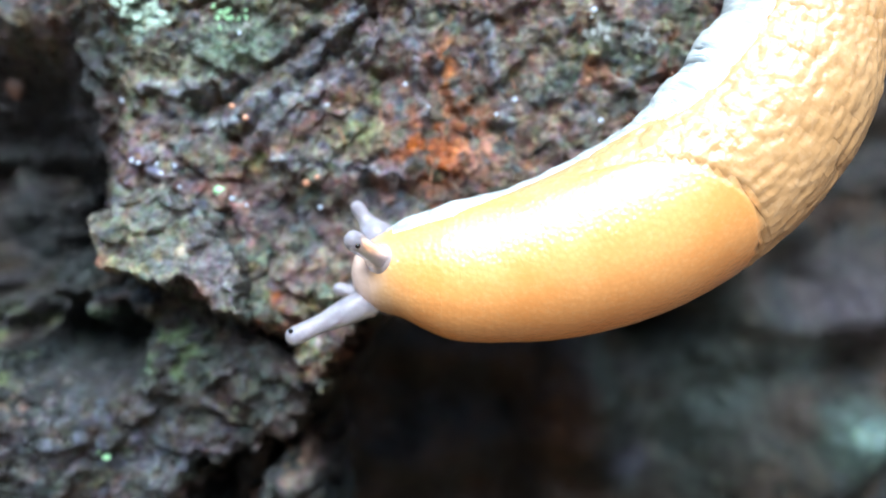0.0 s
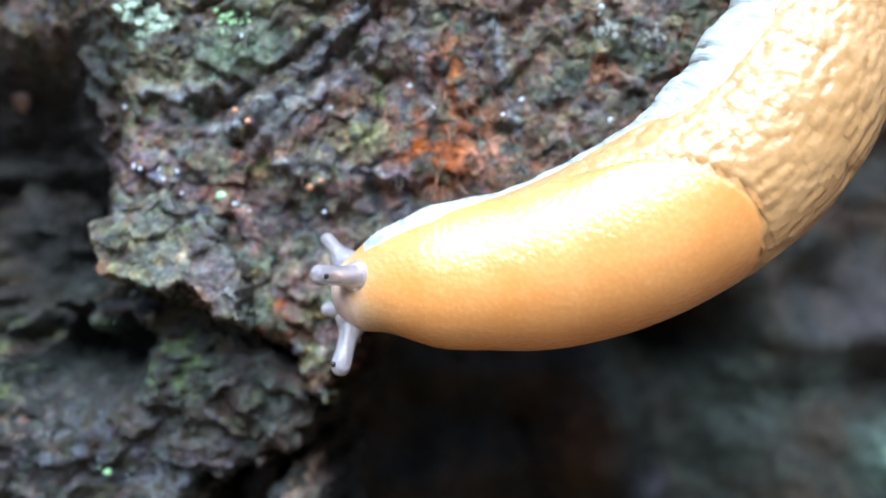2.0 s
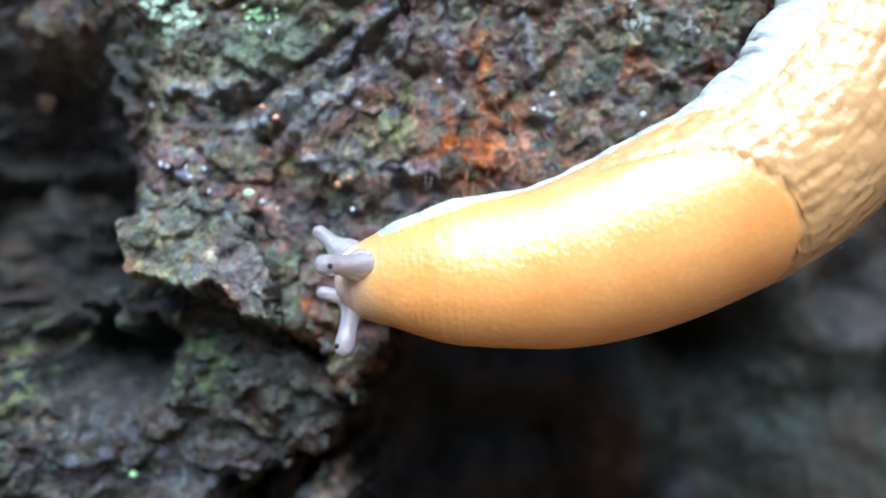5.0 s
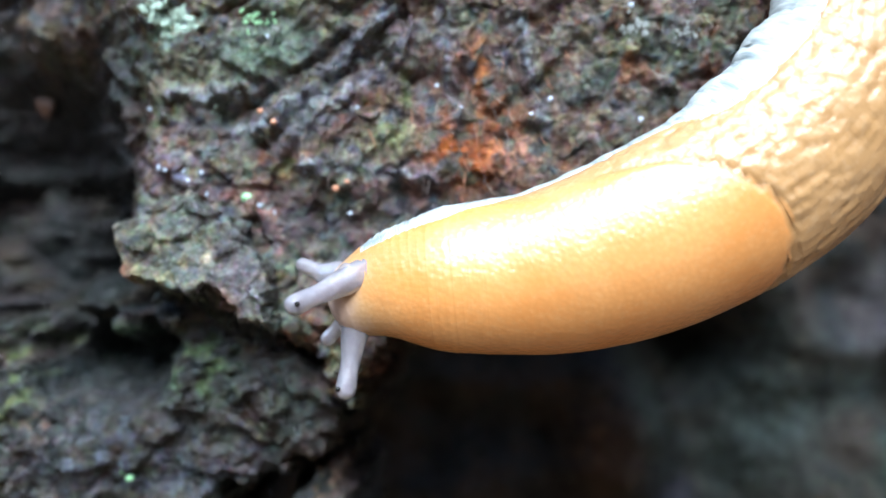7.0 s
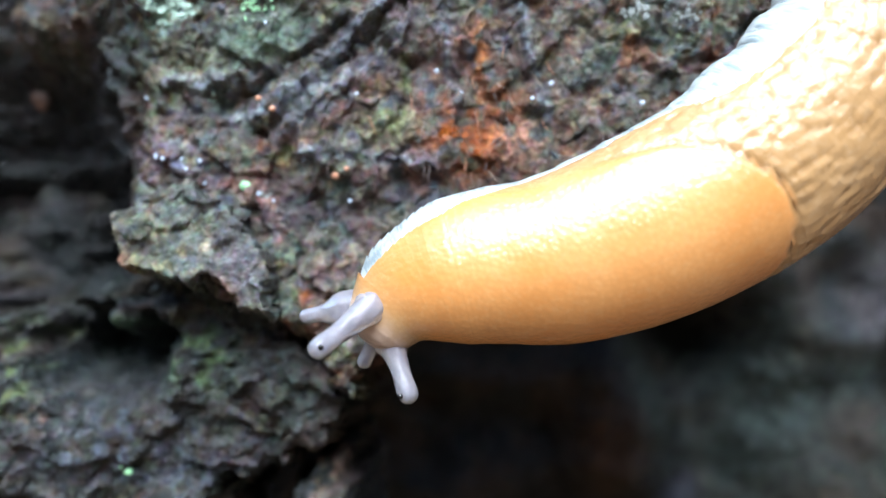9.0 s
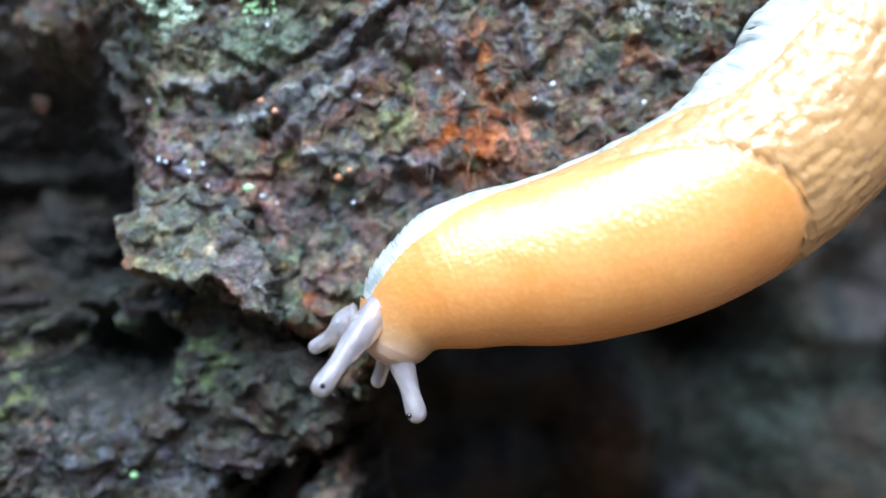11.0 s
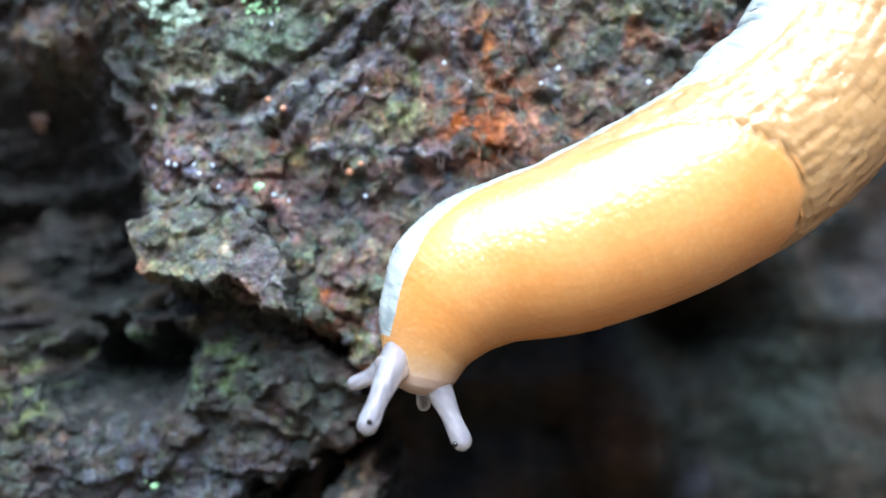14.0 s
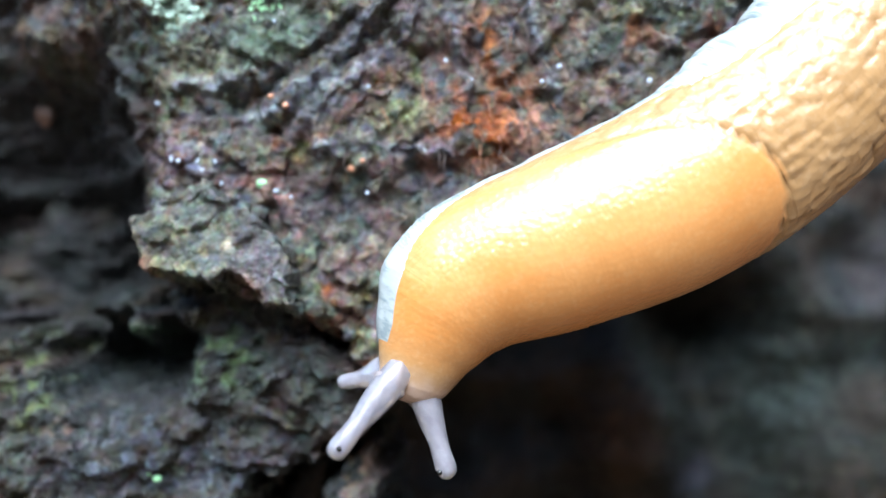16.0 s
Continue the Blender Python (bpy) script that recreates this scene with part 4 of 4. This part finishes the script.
# The tips of the tentacles (x, y, z in mm) and the way they point, as time goes on.
UPPER = [
    (0, -5.66, -5.2, 0.47, -0.5, -0.76, 0.42, 2.63), (0.5, -6.64, -5.2, -0.07, -0.53, -0.78, 0.34, 2.56), (1, -7.06, -5.2, -1.55, -0.58, -0.8, 0.17, 2.51),
    (1.5, -7.43, -5.2, -2.28, -0.61, -0.79, -0.02, 2.52), (2, -7.79, -5.2, -1.68, -0.65, -0.76, 0.07, 2.64), (2.5, -8.27, -5.2, -1.58, -0.65, -0.76, 0.04, 2.62),
    (3, -8.11, -5.2, -1.66, -0.63, -0.78, -0.02, 2.58), (3.5, -8.6, -5.2, -1.28, -0.69, -0.72, 0.06, 2.77), (4, -8.89, -5.2, -1.04, -0.63, -0.77, 0.15, 2.61),
    (6.5, -10.71, -5.2, -2.92, -0.74, -0.58, -0.35, 3.45), (7, -11.11, -5.2, -3.53, -0.75, -0.55, -0.37, 3.62), (7.5, -11.25, -5.2, -4.01, -0.73, -0.58, -0.35, 3.44),
    (8, -10.61, -5.2, -5, -0.7, -0.59, -0.4, 3.39), (8.5, -10.07, -5.2, -6.05, -0.69, -0.57, -0.45, 3.5), (9, -9.76, -5.2, -7.02, -0.66, -0.53, -0.53, 3.75),
    (11.5, -10.02, -5.2, -9.66, -0.49, -0.46, -0.73, 4.3), (12, -9.59, -5.2, -10.13, -0.47, -0.49, -0.74, 4.12), (12.5, -9.33, -5.2, -10.29, -0.47, -0.55, -0.69, 3.62),
    (13, -9.1, -5.2, -11.06, -0.4, -0.54, -0.74, 3.67), (13.5, -8.83, -5.2, -11.7, -0.37, -0.53, -0.76, 3.74), (14, -9.19, -5.2, -12.17, -0.37, -0.55, -0.75, 3.66),
    (14.5, -9.61, -5.2, -12.69, -0.5, -0.51, -0.7, 3.93), (15, -10.26, -5.2, -13.05, -0.49, -0.45, -0.74, 4.44), (15.5, -10.67, -5.2, -13.61, -0.56, -0.44, -0.7, 4.57),
    (16, -11.06, -5.2, -13.73, -0.61, -0.43, -0.66, 4.64),
]
LOWER = [
    (0, -9.87, -2.4, -5.93, -0.89, -0.21, -0.41, 4.87), (0.5, -10.26, -2.4, -6.54, -0.82, -0.21, -0.53, 4.83), (1, -10.28, -2.4, -8.56, -0.71, -0.19, -0.68, 5.35),
    (1.5, -9.3, -2.4, -9.64, -0.63, -0.21, -0.75, 4.88), (2, -6.99, -2.4, -7.6, -0.19, -0.38, -0.91, 2.64), (2.5, -7.57, -2.4, -6.47, -0.35, -0.47, -0.81, 2.14),
    (3, -8.07, -2.4, -6.07, -0.47, -0.49, -0.73, 2.04), (3.5, -8.38, -2.4, -6.06, -0.47, -0.49, -0.74, 2.04), (4, -8.58, -2.4, -6.28, -0.29, -0.41, -0.87, 2.45),
    (6.5, -8.78, -2.4, -7.83, -0.11, -0.33, -0.94, 3.04), (7, -8.46, -2.4, -8.96, -0.12, -0.27, -0.95, 3.66), (7.5, -7.61, -2.4, -9.61, 0.05, -0.25, -0.97, 4.01),
    (8, -6.42, -2.4, -10.62, 0.17, -0.22, -0.96, 4.55), (8.5, -5.34, -2.4, -11.42, 0.21, -0.22, -0.95, 4.54), (9, -4.72, -2.4, -10.08, 0.32, -0.34, -0.89, 2.96),
    (11.5, -4.5, -2.4, -11.71, 0.27, -0.28, -0.92, 3.53), (12, -3.69, -2.4, -12.04, 0.44, -0.3, -0.85, 3.33), (12.5, -3.65, -2.4, -11.96, 0.48, -0.34, -0.81, 2.94),
    (13, -3.29, -2.4, -12.75, 0.42, -0.33, -0.84, 3.03), (13.5, -3.31, -2.4, -13.33, 0.39, -0.31, -0.87, 3.23), (14, -3.8, -2.4, -13.93, 0.33, -0.29, -0.9, 3.45),
    (14.5, -4.2, -2.4, -14.51, 0.32, -0.27, -0.91, 3.72), (15, -4.54, -2.4, -14.78, 0.24, -0.27, -0.93, 3.65), (15.5, -4.67, -2.4, -15.48, 0.23, -0.26, -0.94, 3.88),
    (16, -4.84, -2.4, -15.84, 0.23, -0.24, -0.94, 4.19),
]
UPPER_FEELER = [
    (0, -5.98, 0.2, 2.65, -0.57, 0.1, 0.81, 2.01), (0.5, -6.99, 0.2, 2.25, -0.62, 0.09, 0.77, 2.11), (1, -8.11, 0.2, 1.01, -0.73, 0.1, 0.68, 2.01),
    (1.5, -8.19, 0.2, 0.5, -0.72, 0.11, 0.68, 1.8), (2, -8.23, 0.2, 0.58, -0.63, 0.16, 0.76, 1.26), (2.5, -9.04, 0.2, 1.09, -0.73, 0.12, 0.67, 1.72),
    (3, -9.31, 0.2, 0.98, -0.7, 0.11, 0.71, 1.79), (3.5, -9.55, 0.2, 1.08, -0.76, 0.1, 0.64, 1.94), (4, -9.97, 0.2, 1.21, -0.67, 0.12, 0.73, 1.74),
    (6.5, -11.51, 0.2, -0.54, -0.91, 0.1, 0.4, 1.91), (7, -11.69, 0.2, -1.05, -0.92, 0.1, 0.38, 2.01), (7.5, -11.91, 0.2, -1.71, -0.96, 0.09, 0.26, 2.2),
    (8, -11.86, 0.2, -2.92, -0.97, 0.1, 0.22, 2.1), (8.5, -11.82, 0.2, -4.34, -1, 0.08, 0.03, 2.6), (9, -11.5, 0.2, -5.28, -0.99, 0.08, -0.14, 2.38),
    (11.5, -11.14, 0.2, -7.75, -0.87, 0.09, -0.49, 2.21), (12, -10.6, 0.2, -8.48, -0.91, 0.11, -0.4, 1.76), (12.5, -10.32, 0.2, -9.05, -0.83, 0.12, -0.55, 1.71),
    (13, -10.4, 0.2, -9.6, -0.88, 0.11, -0.47, 1.74), (13.5, -10.18, 0.2, -10.08, -0.86, 0.12, -0.49, 1.64), (14, -10.41, 0.2, -10.1, -0.96, 0.14, -0.26, 1.47),
    (14.5, -10.65, 0.2, -10.26, -0.96, 0.11, -0.27, 1.88), (15, -10.77, 0.2, -10.22, -0.98, 0.13, -0.17, 1.57), (15.5, -10.95, 0.2, -10.44, -0.98, 0.11, -0.14, 1.82),
    (16, -11.13, 0.2, -10.25, -0.99, 0.1, -0.09, 1.91),
]
LOWER_FEELER = [
    (0, -7.19, 0.2, -2.99, -0.97, 0.13, 0.19, 1.55), (0.5, -7.22, 0.2, -3.71, -0.99, 0.14, -0.02, 1.4), (1, -7.62, 0.2, -4.86, -0.93, 0.16, -0.32, 1.27),
    (1.5, -7.42, 0.2, -5.37, -0.93, 0.16, -0.32, 1.26), (2, -8.24, 0.2, -4.11, -0.99, 0.16, 0.05, 1.27), (2.5, -8.78, 0.2, -3.42, -0.96, 0.16, 0.21, 1.22),
    (3, -8.87, 0.2, -3.33, -0.97, 0.17, 0.16, 1.21), (3.5, -9.33, 0.2, -3, -0.96, 0.15, 0.24, 1.3), (4, -9.98, 0.2, -2.96, -0.95, 0.16, 0.25, 1.23),
    (6.5, -10.65, 0.2, -4.97, -0.9, 0.13, -0.42, 1.59), (7, -10.06, 0.2, -5.94, -0.71, 0.15, -0.69, 1.37), (7.5, -9.83, 0.2, -6.48, -0.75, 0.15, -0.64, 1.3),
    (8, -9.03, 0.2, -7.05, -0.59, 0.15, -0.8, 1.33), (8.5, -8.51, 0.2, -7.66, -0.6, 0.15, -0.78, 1.3), (9, -7.74, 0.2, -8.28, -0.46, 0.16, -0.87, 1.27),
    (11.5, -6.9, 0.2, -9.87, -0.3, 0.15, -0.94, 1.38), (12, -6.06, 0.2, -10.43, 0.02, 0.15, -0.99, 1.31), (12.5, -5.93, 0.2, -10.96, 0.05, 0.18, -0.98, 1.13),
    (13, -5.89, 0.2, -11.31, -0.01, 0.18, -0.98, 1.11), (13.5, -5.76, 0.2, -11.72, 0.11, 0.17, -0.98, 1.19), (14, -6.05, 0.2, -11.78, -0, 0.21, -0.98, 0.95),
    (14.5, -5.82, 0.2, -11.45, -0.07, 0.26, -0.96, 0.78), (15, -6.19, 0.2, -11.5, -0.17, 0.25, -0.95, 0.79), (15.5, -6.29, 0.2, -11.6, -0.24, 0.45, -0.86, 0.44),
    (16, -6.47, 0.2, -11.47, -0.25, 0.45, -0.86, 0.44),
]


def glide(rows, t):
    """A smooth value at t between rows of (time, value, ...)."""
    ts = [r[0] for r in rows]
    k = min(max(sum(v <= t for v in ts) - 1, 0), len(rows) - 2)
    p = [np.array(r[1:], float) for r in rows]

    def slope(i):
        i0, i1 = max(i - 1, 0), min(i + 1, len(rows) - 1)
        return (p[i1] - p[i0]) / (ts[i1] - ts[i0])
    h = ts[k + 1] - ts[k]
    u = (t - ts[k]) / h
    return ((2 * u ** 3 - 3 * u ** 2 + 1) * p[k] + (u ** 3 - 2 * u ** 2 + u) * h * slope(k)
            + (3 * u ** 2 - 2 * u ** 3) * p[k + 1] + (u ** 3 - u ** 2) * h * slope(k + 1))


def spine_at(t):
    """The middle line at t, as a dense table of d, x, z."""
    rows = [(d, *glide(track, t)) for d, track in SPINE] + REAR
    ds = np.arange(-1.0, 80.5, 0.25)
    return ds, np.array([glide(rows, max(d, 0.0)) if d >= 0 else glide(rows, 0.0) for d in ds])


ROLL = [(0, 0.2), (2.5, 0.14), (4, 0.2), (6.5, 0.26), (8, 0.2), (9, 0.14), (11.5, 0.02), (13, 0.0), (16, 0.0)]   # the neck turns about its length


# the neck stretches thin and gathers again: how far its slices slide back (mm)
STRETCH = [(0, 0.1), (1.5, 0.0), (3, 0.4), (4, 0.7), (6.5, 0.95), (7, 0.95), (8, 0.6), (9, 0.3), (11.5, -0.4), (12.5, -0.5), (14, -1.0), (16, -1.2)]


def frame_of(forward, up_hint, at):
    """A pose at a point in mm whose x looks forward and whose y looks at the camera."""
    x = Vector(forward).normalized()
    z = (Vector(up_hint) - x * Vector(up_hint).dot(x)).normalized()
    y = z.cross(x)
    m = Matrix((x, y, z)).transposed().to_4x4()
    m.translation = Vector(at) * MM
    return m


def motions():
    clock = [0, 0.5, 1, 1.5, 2, 2.5, 3, 3.5, 4, 5, 6, 6.5, 7, 7.5, 8, 8.5, 9, 10, 11, 11.5, 12, 12.5, 13, 13.5, 14, 15, 16]
    tables = [spine_at(t) for t in clock]
    for ob, d in SLICES:
        rows = []
        for t, (ds, line) in zip(clock, tables):
            at = d + float(glide(STRETCH, t)[0]) * float(smooth(2.5, 11.5, d) * (1 - smooth(11.5, 22, d)))
            lead, rear, here = [np.array([np.interp(v, ds, line[:, k]) for k in (0, 1)]) for v in (max(at - 1.2, 0), at + 1.2, at)]
            way = lead - rear
            up = (way[1], 0, -way[0])
            depth = -1.0 - 0.8 * float(smooth(6, 20, d))
            roll = float(glide(ROLL, t)[0]) * float(1 - smooth(7, 15, d))
            rows.append((t, frame_of((way[0], 0, way[1]), up, (here[0], depth, here[1])) @ Matrix.Rotation(roll, 4, "X")))
        walk(ob, rows)
    for ob, track in ((upper_tentacle, UPPER), (lower_tentacle, LOWER), (upper_feeler, UPPER_FEELER), (lower_feeler, LOWER_FEELER)):
        rows = []
        for t, x, y, z, dx, dy, dz, _ in track:
            forward = Vector((dx, dy, dz)).normalized()
            rows.append((t, frame_of(forward, forward.cross(Vector((0, -1, 0))), (x, y, z))))
        walk(ob, rows)
    for ob, track in ((upper_collar, UPPER), (lower_collar, LOWER)):
        rows = []
        for t, x, y, z, dx, dy, dz, out in track:
            forward = Vector((dx, dy, dz)).normalized()
            rows.append((t, frame_of(forward, forward.cross(Vector((0, -1, 0))), Vector((x, y + 0.3, z)) - forward * (out + 0.2))))
        walk(ob, rows)


motions()
